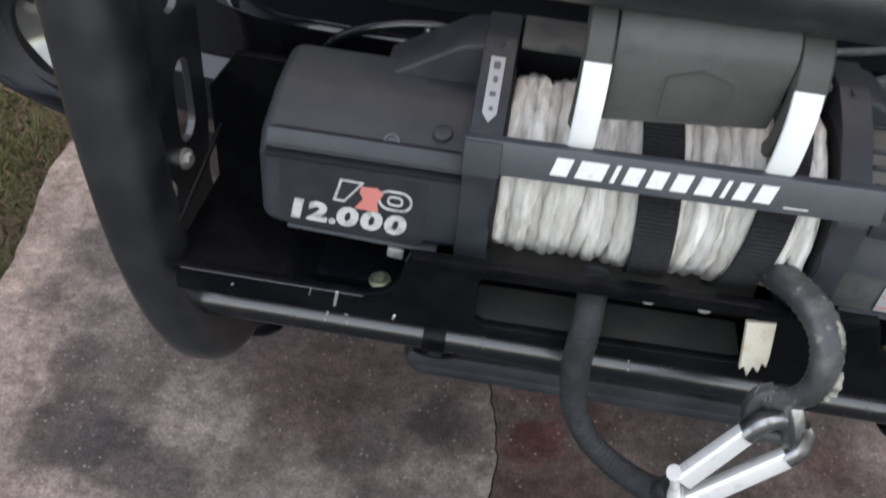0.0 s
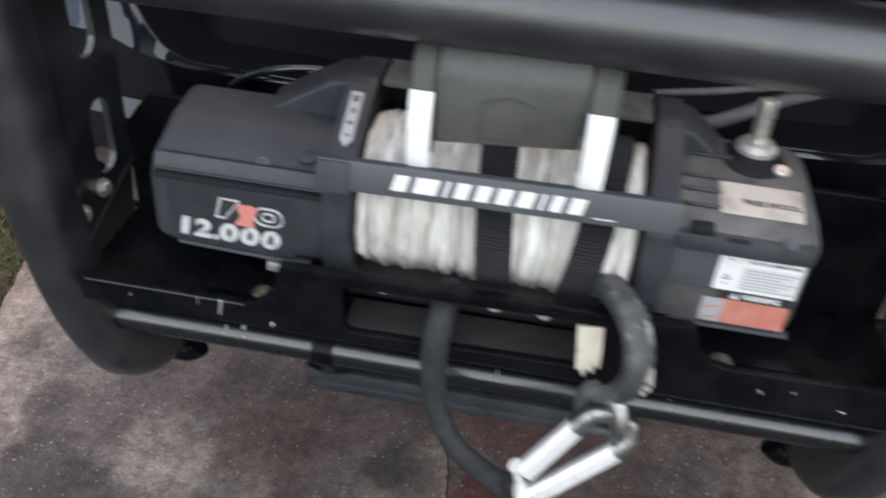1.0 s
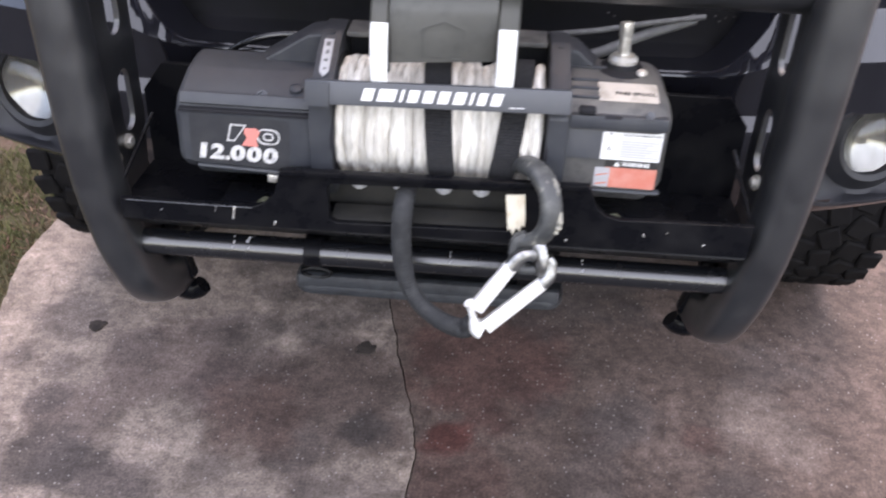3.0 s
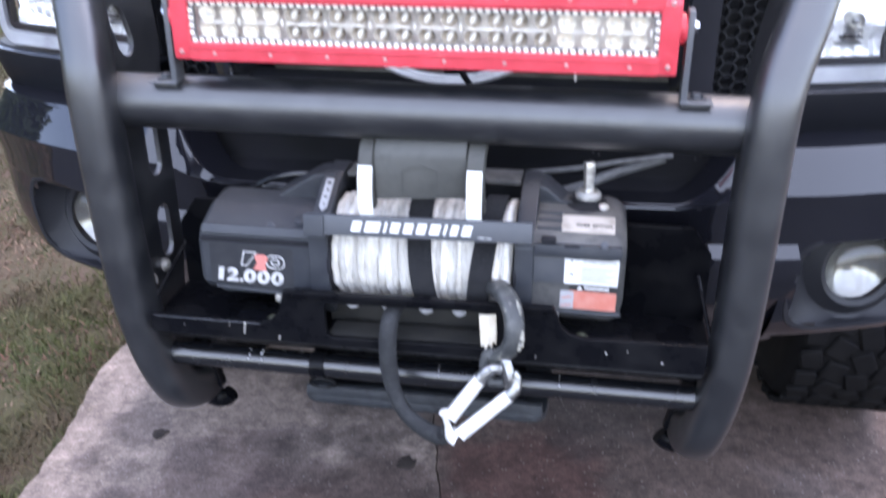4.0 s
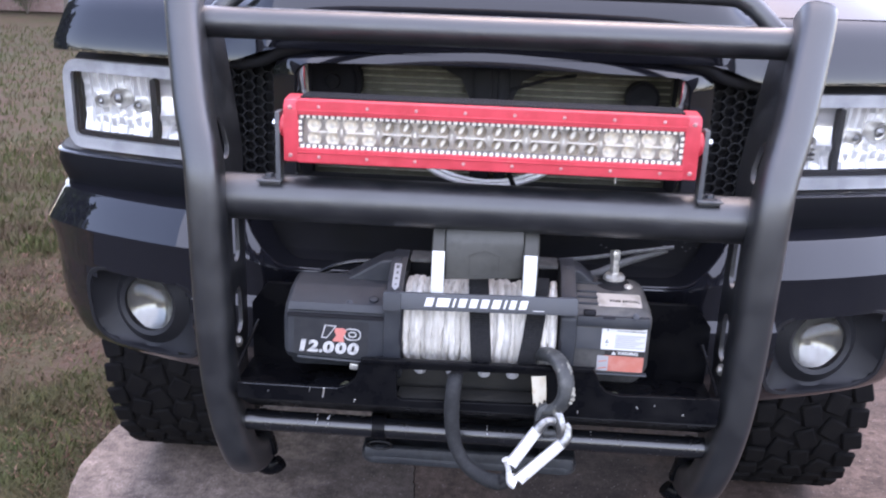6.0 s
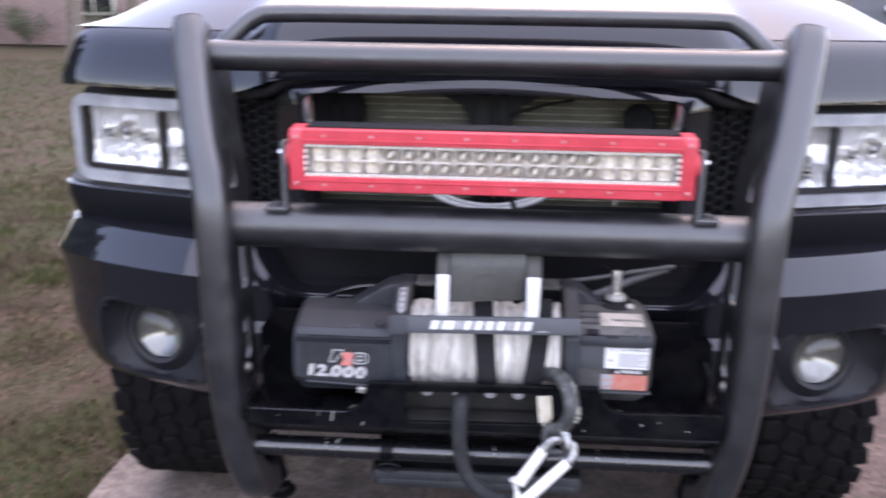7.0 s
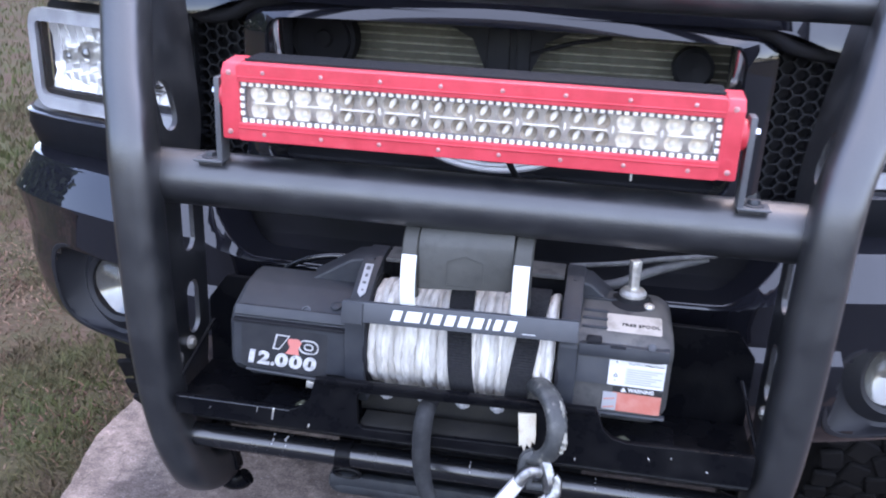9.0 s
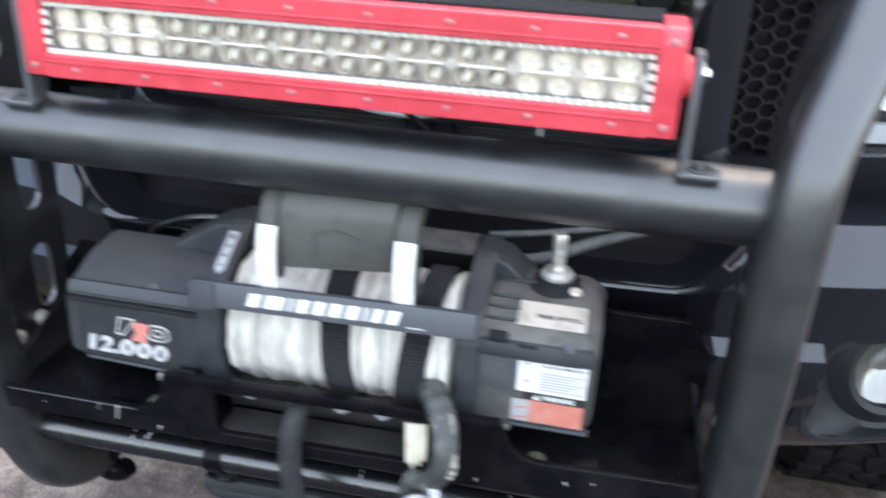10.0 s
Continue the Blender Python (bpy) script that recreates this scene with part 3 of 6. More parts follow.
def high_point(x, z, inward=0.0):
    """A point of the upper front at that distance from the vehicle's middle (signed) and height."""
    y = lerp_table(PLAN_HIGH, abs(x))
    return Vector((x + CX, y + inward, z))


def strip(bm, curve, profile, keep=lambda x: True, top=None):
    """A skin along a plan curve; profile: (inward, z) rows from the top down; top(x) caps the height."""
    rows = []
    for p, n, x in curve:
        if not keep(x):
            rows.append(None)
            continue
        col = []
        for d, z in (profile(x) if callable(profile) else profile):
            zz = min(z, top(x)) if top else z
            col.append(bm.verts.new(Vector((p.x, p.y, zz)) + n * d))
        rows.append(col)
    for a, b in zip(rows, rows[1:]):
        if a and b:
            for k in range(len(a) - 1):
                bm.faces.new((a[k], a[k + 1], b[k + 1], b[k]))
    bmesh.ops.remove_doubles(bm, verts=bm.verts[:], dist=0.0004)
    return bm


def smooth01(t):
    t = min(1.0, max(0.0, t))
    return t * t * (3 - 2 * t)


def bumper_profile(x):
    """Rows from the inner lip over the sky-facing shoulder to the undercut chin; the lip sweeps down to the open middle."""
    s = min(1.0, max(0.0, (abs(x) - 0.318) / 0.092)) ** 2
    ledge = 1 - smooth01((abs(x) - 0.50) / 0.05)
    side_ = [(0.13, 1.027), (0.046, 1.023), (0.038, 1.021), (0.033, 1.016), (0.006, 0.971), (0.002, 0.965), (0.003, 0.959), (0.013, 0.920)]
    mid_ = [(0.080, 0.940), (0.010, 0.9500), (0.0075, 0.9506), (0.005, 0.950), (0.002, 0.9470), (0.001, 0.944), (0.002, 0.940), (0.013, 0.912)]
    rows = [(a[0] * s + b[0] * (1 - s), a[1] * s + b[1] * (1 - s)) for a, b in zip(side_, mid_)]
    rows += [(0.014, 0.897), (0.016, 0.888), (0.016 - 0.014 * ledge, 0.872), (0.018 - 0.017 * ledge, 0.866), (0.024 - 0.014 * ledge, 0.820), (0.046, 0.760), (0.080, 0.700), (0.13, 0.665)]
    return rows


bm = strip(bmesh.new(), plan_curve(PLAN_LOW, 14), bumper_profile)
cut = [f for f in bm.faces if abs(f.calc_center_median().x - CX) > 0.50 and f.calc_center_median().z < 0.885]
bmesh.ops.delete(bm, geom=cut, context="FACES")
bumper = part("bumper", bm, PAINT, truck, "gloss black painted bumper with a wide shoulder", 30)
bm = bmesh.new()
rows = []
for k in range(25):
    x = -0.43 + 0.86 * k / 24
    rows.append([bm.verts.new((x + CX, y, z)) for y, z in ((0.240, 0.940), (0.300, 0.936), (0.310, 0.942), (0.312, 0.952), (0.304, 0.985), (0.292, 1.03), (0.270, 1.075))])
for a, b in zip(rows, rows[1:]):
    for k in range(6):
        bm.faces.new((a[k], a[k + 1], b[k + 1], b[k]))
intake = part("intake_panel", bm, DARK, truck, "gloss black recessed bumper panel with water specks")
rng = random.Random(21)
for k in range(11):
    x = rng.uniform(0.18, 0.40)
    part("water_speck", boxed((rng.uniform(0.0012, 0.004), 0.001, rng.uniform(0.001, 0.003)), (x + CX, 0.3015 + rng.uniform(-0.001, 0.001), rng.uniform(0.970, 1.0)), 0.0004, seg=1), BRACKET, intake)
part("inner_panel", boxed((0.86, 0.02, 0.40), (CX, 0.475, 1.03), 0.004), DARK, truck)
part("core_support", boxed((1.46, 0.02, 0.66), (CX, 0.60, 0.97), 0.004), DARK, truck)

# black filler below the head lamps and lower cladding round the fog lamps
for side in (-1, 1):
    bm = strip(bmesh.new(), HIGH, [(0.05, 1.092), (0.004, 1.090), (-0.004, 1.083), (-0.006, 1.062), (0.002, 1.036), (0.010, 1.016), (0.06, 1.008)], keep=lambda x: x * side > 0.46)
    filler = part("filler_panel", bm, CLAD, truck, "black plastic filler below the head lamps")
    bm = strip(bmesh.new(), HIGH, [(0.002, 1.0865), (-0.0055, 1.0850), (-0.0070, 1.0835), (-0.0060, 1.0820), (0.002, 1.0805)], keep=lambda x: x * side > 0.47)
    part("filler_bead", bm, PAINT, filler, "thin gloss bead along the filler")
POD = (0.614, 0.815, 0.122, 0.084)  # fog lamp pod: middle, height, half width, half height


def cladding_rows(x):
    """Outer corner skin, cut into many rows so that the lamp opening can be cut out."""
    key = [(0.03, 0.893), (0.0165, 0.889), (0.0165, 0.870), (0.017, 0.840), (0.022, 0.800), (0.034, 0.760), (0.045, 0.735), (0.055, 0.720), (0.068, 0.712), (0.12, 0.708)]
    out = []
    for (d0, z0), (d1, z1) in zip(key, key[1:]):
        n = max(1, int(abs(z0 - z1) / 0.012))
        out += [(d0 + (d1 - d0) * k / n, z0 + (z1 - z0) * k / n) for k in range(n)]
    return out + [key[-1]]


for side in (-1, 1):
    bm = strip(bmesh.new(), plan_curve(PLAN_LOW, 9), cladding_rows, keep=lambda x: 0.485 < x * side)
    hole = [f for f in bm.faces if abs((f.calc_center_median().x - CX - side * POD[0]) / (POD[2] - 0.008)) ** 4 + abs((f.calc_center_median().z - POD[1]) / (POD[3] - 0.008)) ** 4 < 1]
    bmesh.ops.delete(bm, geom=hole, context="FACES")
    part("corner_skin", bm, PAINT, truck, "gloss black painted bumper corner", 50)

# hood with its front lip
HOOD_FRONT = [(0.045, 1.262), (0.006, 1.264), (-0.004, 1.272), (-0.003, 1.288), (0.010, 1.316), (0.021, 1.340), (0.034, 1.361), (0.055, 1.376)]
BULGE = [(0.065, 1.262), (0.026, 1.264), (-0.004, 1.272), (-0.002, 1.300), (0.007, 1.338), (0.019, 1.372), (0.034, 1.400), (0.055, 1.418)]


def bulge(x):
    """How far the raised middle of the hood is formed at that distance from the vehicle's middle."""
    return 1 - smooth01((abs(x) - 0.37) / 0.07)


def hood_rows(x):
    lift = 0.030 * (1 - smooth01((abs(x) - 0.34) / 0.12))
    q = bulge(x)
    rows = [(a[0] + (b[0] - a[0]) * q, a[1] + (b[1] - a[1]) * q) for a, b in zip(HOOD_FRONT, BULGE)]
    return [(d, max(z, 1.272 + lift) if z < 1.31 else z) for d, z in rows]


bm = strip(bmesh.new(), HIGH, hood_rows, keep=lambda x: abs(x) < 0.80)
hood = bmesh.new()
cols = [(p, n, x) for p, n, x in HIGH if abs(x) < 0.80]
back_rows = []
for k in range(22):
    t = (k / 21) ** 1.7
    row = []
    for p, n, x in cols:
        y0 = p.y + 0.055
        y = y0 + (1.62 - y0) * t
        crown = 0.03 * (1 - (abs(x) / 0.8) ** 2) * smooth01(t * 3) + 0.070 * (1 - (1 - min(1.0, t / 0.2)) ** 2) * (1 - (abs(x) / 0.8) ** 4)
        ridge = 0.018 * smooth01((abs(x) - 0.36) / 0.05) * (1 - smooth01((abs(x) - 0.66) / 0.1)) * smooth01(t * 4)
        low_z = 1.376 + 0.04 * t + crown + ridge
        top_z = 1.418 + (0.040 * t + 0.03 * smooth01(t * 3) + 0.045 * (1 - (1 - min(1.0, t / 0.5)) ** 2))
        row.append(hood.verts.new((p.x * (1 + 0.06 * t), y, low_z + (top_z - low_z) * bulge(x))))
    back_rows.append(row)
for r0, r1 in zip(back_rows, back_rows[1:]):
    for k in range(len(r0) - 1):
        hood.faces.new((r0[k], r0[k + 1], r1[k + 1], r1[k]))
merge(bm, hood)
bmesh.ops.remove_doubles(bm, verts=bm.verts[:], dist=0.0006)
part("hood", bm, PAINT, truck, "gloss black hood reflecting the sky", 30)

# grille shell: top bar, side posts, lower bar with chrome inner edge
def build_surround():
    """Ring round the grille opening: a broad band at the top that thins towards its ends."""
    bm = bmesh.new()
    rings = []
    for t, d in ((0.0, 0.050), (0.0, 0.004), (0.03, -0.005), (0.08, -0.008), (0.5, -0.001), (0.75, 0.005), (1.0, 0.012)):
        ring = []
        for x, z in dense(round_rect(0.634, 0.205, 0.026, 8, 0, 1.1815), 0.02):
            up_ = (z - 1.079) / 0.205
            xo = x * 0.362 / 0.317
            zo = 1.050 + up_ * (1.319 - 0.027 * (xo / 0.34) ** 2 - 1.050)
            zi = z - 0.004 * (x / 0.317) ** 2 * up_
            px, pz = x + (xo - x) * t, zi + (zo - zi) * t
            ring.append(bm.verts.new((px + CX, lerp_table(PLAN_HIGH, abs(px)) + d - 0.004, pz)))
        rings.append(ring)
    n = len(rings[0])
    for a, b in zip(rings, rings[1:]):
        for k in range(n):
            bm.faces.new((a[k], a[(k + 1) % n], b[(k + 1) % n], b[k]))
    return bm


def dense(outline, step):
    """The outline with its long runs cut into short ones."""
    out = []
    for k, (x, z) in enumerate(outline):
        x2, z2 = outline[(k + 1) % len(outline)]
        n = max(1, int(math.hypot(x2 - x, z2 - z) / step))
        out += [(x + (x2 - x) * q / n, z + (z2 - z) * q / n) for q in range(n)]
    return out


grille = part("grille_shell", build_surround(), PAINT, truck, "gloss black grille surround")
for side in (-1, 1):
    pts = spline([(side * 0.315 + CX, 0.262, 1.280), (side * 0.312 + CX, 0.262, 1.240), (side * 0.307 + CX, 0.265, 1.215), (side * 0.302 + CX, 0.268, 1.195)], 6)
    # The edge widens upwards to draw a sky reflection in the black paint.
    part("chrome_edge", sweep(bmesh.new(), pts, lambda t: 0.0095 - 0.005 * t, 8, flat=1.3), CHROME, grille, "chrome grille edge, widened to draw the sky's reflection in the paint")
    bm = boxed((0.030, 0.05, 0.235), (side * 0.323 + CX, 0.290, 1.165), 0.010, (0, 0, side * 10))
    part("side_post", bm, DARK, grille)
part("lower_bar", boxed((0.74, 0.06, 0.045), (CX, 0.30, 1.062), 0.012), PLASTIC, grille)

# oval emblem ring, mostly hidden behind the lamp bar
bm = bmesh.new()
for r, w in ((0.118, 0.0045), (0.105, 0.0035)):
    ring = [Vector((CX + r * math.cos(2 * math.pi * k / 48), 0.246, 1.150 + 0.5 * r * math.sin(2 * math.pi * k / 48))) for k in range(48)]
    sweep(bm, ring, w, 8, closed=True, up=(0, 1, 0))
part("emblem_ring", bm, ALU, truck, "chrome oval ring low in the grille")

# cooling pack behind the grille
cond = part("condenser", boxed((0.66, 0.02, 0.40), (CX, 0.455, 1.13), 0.002), CONDENSER, truck, "olive grey condenser core")
for k in range(19):
    part("cooling_tube", boxed((0.65, 0.008, 0.0026), (CX, 0.443, 1.055 + 0.0125 * k), 0.0015, seg=1), CONDENSER_LINE, cond)
bm = bmesh.new()
box(bm, (0.035, 0.03, 0.30), (CX - 0.015, 0.41, 1.13), 0.006)
box(bm, (0.022, 0.03, 0.30), (CX + 0.022, 0.41, 1.13), 0.006)
for side in (-1, 1):
    tmp = bmesh.new()
    vs = [tmp.verts.new((CX + side * x, 0.40, z)) for x, z in ((0.0, 1.285), (0.13, 1.285), (0.055, 1.248), (0.035, 1.205), (0.0, 1.205))]
    f = tmp.faces.new(vs)
    r = bmesh.ops.extrude_face_region(tmp, geom=[f])
    bmesh.ops.translate(tmp, vec=(0, 0.02, 0), verts=[v for v in r["geom"] if isinstance(v, bmesh.types.BMVert)])
    merge(bm, tmp)
part("latch_support", bm, PLASTIC, truck, "black hood latch support")
m = pose(CX - 0.285, 0.40, 1.235, 90)
bm = lathe(bmesh.new(), [(0.052, -0.02), (0.052, 0.012), (0.046, 0.018), (0.040, 0.010), (0.014, 0.004), (0.012, 0.012), (0.0003, 0.013)], m, 24)
part("horn", bm, DARK, truck, "round black horn")
bm = lathe(bmesh.new(), [(0.030, -0.02), (0.030, 0.012), (0.024, 0.016), (0.0003, 0.012)], pose(CX + 0.27, 0.41, 1.225, 90), 20)
part("horn", bm, PLASTIC, truck, "round black horn")
part("fan_cable", sweep(bmesh.new(), spline([(CX + 0.03, 0.40, 1.23), (CX + 0.09, 0.395, 1.25), (CX + 0.15, 0.40, 1.262)], 6), 0.003, 8), DARK, truck)


def build_mesh_panel(side):
    """Honeycomb grid at each end of the grille, in its own frame."""
    base = (side * 0.4065 + CX, 0.333, 1.165)
    m = Matrix.Translation(base) @ pose(0, 0, 0, 0, 0, side * 14)
    panel = part("honeycomb_panel", placed(boxed((0.147, 0.01, 0.24), (0, 0.045, 0), 0.002), m), DARK, truck, "black plastic honeycomb grille insert")
    r, wall, squash = 0.0128, 0.0018, 0.80
    bm = bmesh.new()
    a = [Vector((r * math.cos(math.pi / 3 * k), 0, r * squash * math.sin(math.pi / 3 * k))) for k in range(6)]
    va = [bm.verts.new(p) for p in a]
    vb = [bm.verts.new(p * (1 - wall / r)) for p in a]
    vc = [bm.verts.new(p * (1 - wall / r) + Vector((0, 0.010, 0))) for p in a]
    for k in range(6):
        q = (k + 1) % 6
        bm.faces.new((va[k], va[q], vb[q], vb[k]))
        bm.faces.new((vb[k], vb[q], vc[q], vc[k]))
    bmesh.ops.recalc_face_normals(bm, faces=bm.faces[:])
    cell = bpy.data.meshes.new("honeycomb_cell")
    bm.to_mesh(cell)
    bm.free()
    cell.materials.append(PLASTIC)
    for i in range(-3, 4):
        for j in range(-7, 8):
            cx_, cz_ = i * 1.5 * r, (j + (0.5 if i % 2 else 0)) * r * squash * 1.732
            if abs(cx_) < 0.062 and abs(cz_) < 0.105:
                ob = new("honeycomb_cell", cell)
                ob.parent = panel
                ob.matrix_local = m @ pose(cx_, 0, cz_)
    bm = bmesh.new()
    for size, at in (((0.010, 0.03, 0.24), (-0.072, 0.006, 0)), ((0.010, 0.03, 0.24), (0.072, 0.006, 0)), ((0.147, 0.03, 0.014), (0, 0.006, 0.115)), ((0.147, 0.03, 0.014), (0, 0.006, -0.115))):
        box(bm, size, at, 0.004)
    part("panel_frame", placed(bm, m), PLASTIC, panel)
    # rubber buffer above the panel
    bm = bmesh.new()
    tmp = bmesh.new()
    bmesh.ops.create_uvsphere(tmp, u_segments=20, v_segments=12, radius=1.0)
    for v in tmp.verts:
        v.co = Vector((math.copysign(abs(v.co.x) ** 0.7, v.co.x) * 0.034, v.co.y * 0.022, math.copysign(abs(v.co.z) ** 0.75, v.co.z) * 0.020))
    merge(bm, tmp, pose(side * 0.432 + CX, 0.315, 1.278, 0, 0, side * 14))
    part("hood_buffer", bm, DARK, truck, "rounded black rubber hood buffer")
    pts = spline([(side * 0.42 + CX, 0.30, 1.270), (side * 0.375 + CX, 0.272, 1.280), (side * 0.34 + CX, 0.262, 1.297), (side * 0.26 + CX, 0.258, 1.310), (side * 0.12 + CX, 0.256, 1.322), (CX, 0.256, 1.327)], 6)
    part("hood_seal", sweep(bmesh.new(), pts, 0.0095, 10), DARK, truck, "black rubber seal curving to the grille")


for side in (-1, 1):
    build_mesh_panel(side)


def lamp_patch(bm, side, x0, x1, z0, z1, inward, thick, corner=0.02, hole=None, slope=0.0, shape=None):
    """A slab that follows the front's curve, with rounded corners and an optional opening, as a bmesh."""
    w, h = x1 - x0, z1 - z0
    shapes = [shape or round_rect(w, h, corner, 5, (x0 + x1) / 2, (z0 + z1) / 2)]
    if hole:
        a, b, c, d, r = hole
        shapes.append(round_rect(b - a, d - c, r, 5, (a + b) / 2, (c + d) / 2))
    tmp = flat_shape(shapes, thick)
    bmesh.ops.triangulate(tmp, faces=tmp.faces[:])
    bmesh.ops.subdivide_edges(tmp, edges=[e for e in tmp.edges if e.calc_length() > 0.05], cuts=3)
    for v in tmp.verts:
        x, z, d = v.co.x, v.co.y, v.co.z
        v.co = high_point(side * x, z + slope * (x - x0), inward - d)
    return merge(bm, tmp)


def bowl(bm, at, rx, rz, depth, yaw, seg=20, rings=6):
    """A hollow reflector bowl that opens towards the front."""
    rot = pose(*at, 0, 0, yaw)
    rows = []
    for j in range(rings + 1):
        t = j / rings
        q = math.sqrt(t)
        rows.append([bm.verts.new(rot @ Vector((rx * q * math.copysign(abs(math.cos(w)) ** 0.75, math.cos(w)), depth * (1 - t), rz * q * math.copysign(abs(math.sin(w)) ** 0.75, math.sin(w))))) for w in [2 * math.pi * k / seg for k in range(seg)]])
    for a, b in zip(rows[1:], rows[2:]):
        for k in range(seg):
            bm.faces.new((a[k], a[(k + 1) % seg], b[(k + 1) % seg], b[k]))
    mid = bm.verts.new(rot @ Vector((0, depth, 0)))
    for k in range(seg):
        bm.faces.new((mid, rows[1][k], rows[1][(k + 1) % seg]))
    return bm


def lamp_cell(side, x0, x1, z0, z1, inward, depth, nx, nz, seed, rough):
    """A hollow rectangular reflector of many small facets."""
    rng_ = random.Random(seed)
    bm = bmesh.new()
    rows = []
    for j in range(2 * nz + 1):
        v = -1 + j / nz
        row = []
        for i in range(2 * nx + 1):
            u = -1 + i / nx
            d = depth * (1 - 0.5 * (u * u + v * v)) + rng_.uniform(-rough, rough) + (rough if i % 2 else -rough)
            row.append(bm.verts.new(high_point(side * ((x0 + x1) / 2 + u * (x1 - x0) / 2), (z0 + z1) / 2 + v * (z1 - z0) / 2, inward + d)))
        rows.append(row)
    for a, b in zip(rows, rows[1:]):
        for k in range(len(a) - 1):
            bm.faces.new((a[k], a[k + 1], b[k + 1], b[k]))
    return bm


def build_headlight(side):
    x0, x1, z0, z1 = 0.474, 0.796, 1.091, 1.259
    lamp = part("headlight", lamp_patch(bmesh.new(), side, x0 - 0.004, x1 + 0.006, z0 - 0.006, z1 + 0.006, 0.085, 0.03, 0.034), DARK, truck, "clear rectangular head lamp with a grey light guide frame")
    # the light guide runs along the top, round the outer end and back below; the inner end is open
    zm, xi = (z0 + z1) / 2, x0 + 0.006
    outer, inner = round_rect(0.20, z1 - z0 - 0.007, 0.034, 5, x1 - 0.106, zm), round_rect(0.20, z1 - z0 - 0.048, 0.012, 5, x1 - 0.126, zm)
    outer = sorted([p for p in outer if p[0] > x1 - 0.10], key=lambda p: math.atan2(p[1] - zm, p[0] - x1 + 0.106))
    inner = sorted([p for p in inner if p[0] > x1 - 0.12], key=lambda p: -math.atan2(p[1] - zm, p[0] - x1 + 0.126))
    c_shape = [(xi, outer[0][1])] + outer + [(xi, outer[-1][1]), (xi, inner[0][1])] + inner + [(xi, inner[-1][1])]
    part("light_guide", lamp_patch(bmesh.new(), side, x0, x1, z0, z1, 0.012, 0.014, shape=c_shape), HALO, lamp, "pale grey light guide frame open at the inner end")
    bez = lamp_patch(bmesh.new(), side, x0 + 0.002, x1 - 0.022, z0 + 0.021, z1 - 0.020, 0.024, 0.016, 0.008, (x0 + 0.004, x1 - 0.035, z0 + 0.033, z1 - 0.026, 0.004))
    part("inner_bezel", bez, DARK, lamp, "black inner bezel")
    part("divider", lamp_patch(bmesh.new(), side, 0.592, 0.604, z0 + 0.03, z1 - 0.03, 0.028, 0.02, 0.002), PLASTIC, lamp)
    yaw = side * 17
    zc = (z0 + z1) / 2 + 0.002
    part("main_reflector", lamp_cell(side, 0.602, 0.758, z0 + 0.030, z1 - 0.024, 0.034, 0.026, 9, 4, 3, 0.0035), REFLECTOR, lamp, "faceted chrome reflector", 3)
    # inner cell: a smooth half bowl above, a stepped shelf with its small bulb below
    part("side_reflector", lamp_cell(side, 0.478, 0.595, zc - 0.012, z1 - 0.026, 0.030, 0.030, 10, 6, 8, 0.0003), REFLECTOR, lamp, "smooth chrome half bowl")
    part("lower_reflector", lamp_cell(side, 0.478, 0.595, z0 + 0.030, zc - 0.012, 0.034, 0.016, 6, 2, 11, 0.0055), REFLECTOR, lamp, "broken chrome lower reflector", 3)
    for sx, sz, r in ((0.548, zc - 0.006, 0.0125), (0.678, zc + 0.010, 0.0185), (0.716, zc + 0.002, 0.013), (0.634, zc + 0.000, 0.012)):
        m = Matrix.Translation(high_point(side * sx, sz, 0.052)) @ pose(0, 0, 0, 90, 0, yaw)
        shield = part("bulb_shield", lathe(bmesh.new(), [(r * 0.86, -0.03), (r, 0.012), (r * 0.81, 0.018), (r * 0.70, 0.012), (0.0003, 0.009)], m, 18), CHROME_WORN, lamp, "round metal bulb shield")
        part("bulb_tip", lathe(bmesh.new(), [(r * 0.55, 0.010), (r * 0.45, 0.016), (0.0003, 0.020)], m, 12), STEEL_LINK, shield)
    for k in range(3):
        p = high_point(side * (0.545 + 0.004 * k), zc - 0.036 + 0.008 * k, 0.040 + 0.004 * k)
        part("reflector_step", boxed((0.038 - 0.006 * k, 0.012, 0.0035), p, 0.001, (10, 0, yaw), 1), DARK if k == 1 else STEEL_LINK, lamp)
    bm = bmesh.new()
    for k in range(7):
        p = high_point(side * (0.625 + 0.018 * k), zc - 0.034 + 0.004 * (k % 2), 0.058)
        box(bm, (0.013, 0.02, 0.016), p, 0.002, (14, 0, yaw))
    part("reflector_flute", bm, REFLECTOR, lamp)
    lens = part("lens_cover", lamp_patch(bmesh.new(), side, x0 - 0.002, x1 + 0.002, z0 - 0.002, z1 + 0.002, 0.001, 0.001, 0.036), GLASS, lamp, "clear lens cover")
    lens.visible_shadow = False


for side in (-1, 1):
    build_headlight(side)


def clad_y(x, z):
    """How far back the corner skin lies at that place."""
    return lerp_table(PLAN_LOW, abs(x)) + 0.95 * lerp_table([(0.70, 0.072), (0.72, 0.058), (0.735, 0.047), (0.76, 0.036), (0.80, 0.024), (0.84, 0.018), (0.87, 0.0175), (0.89, 0.0175), (0.93, 0.03)], z)


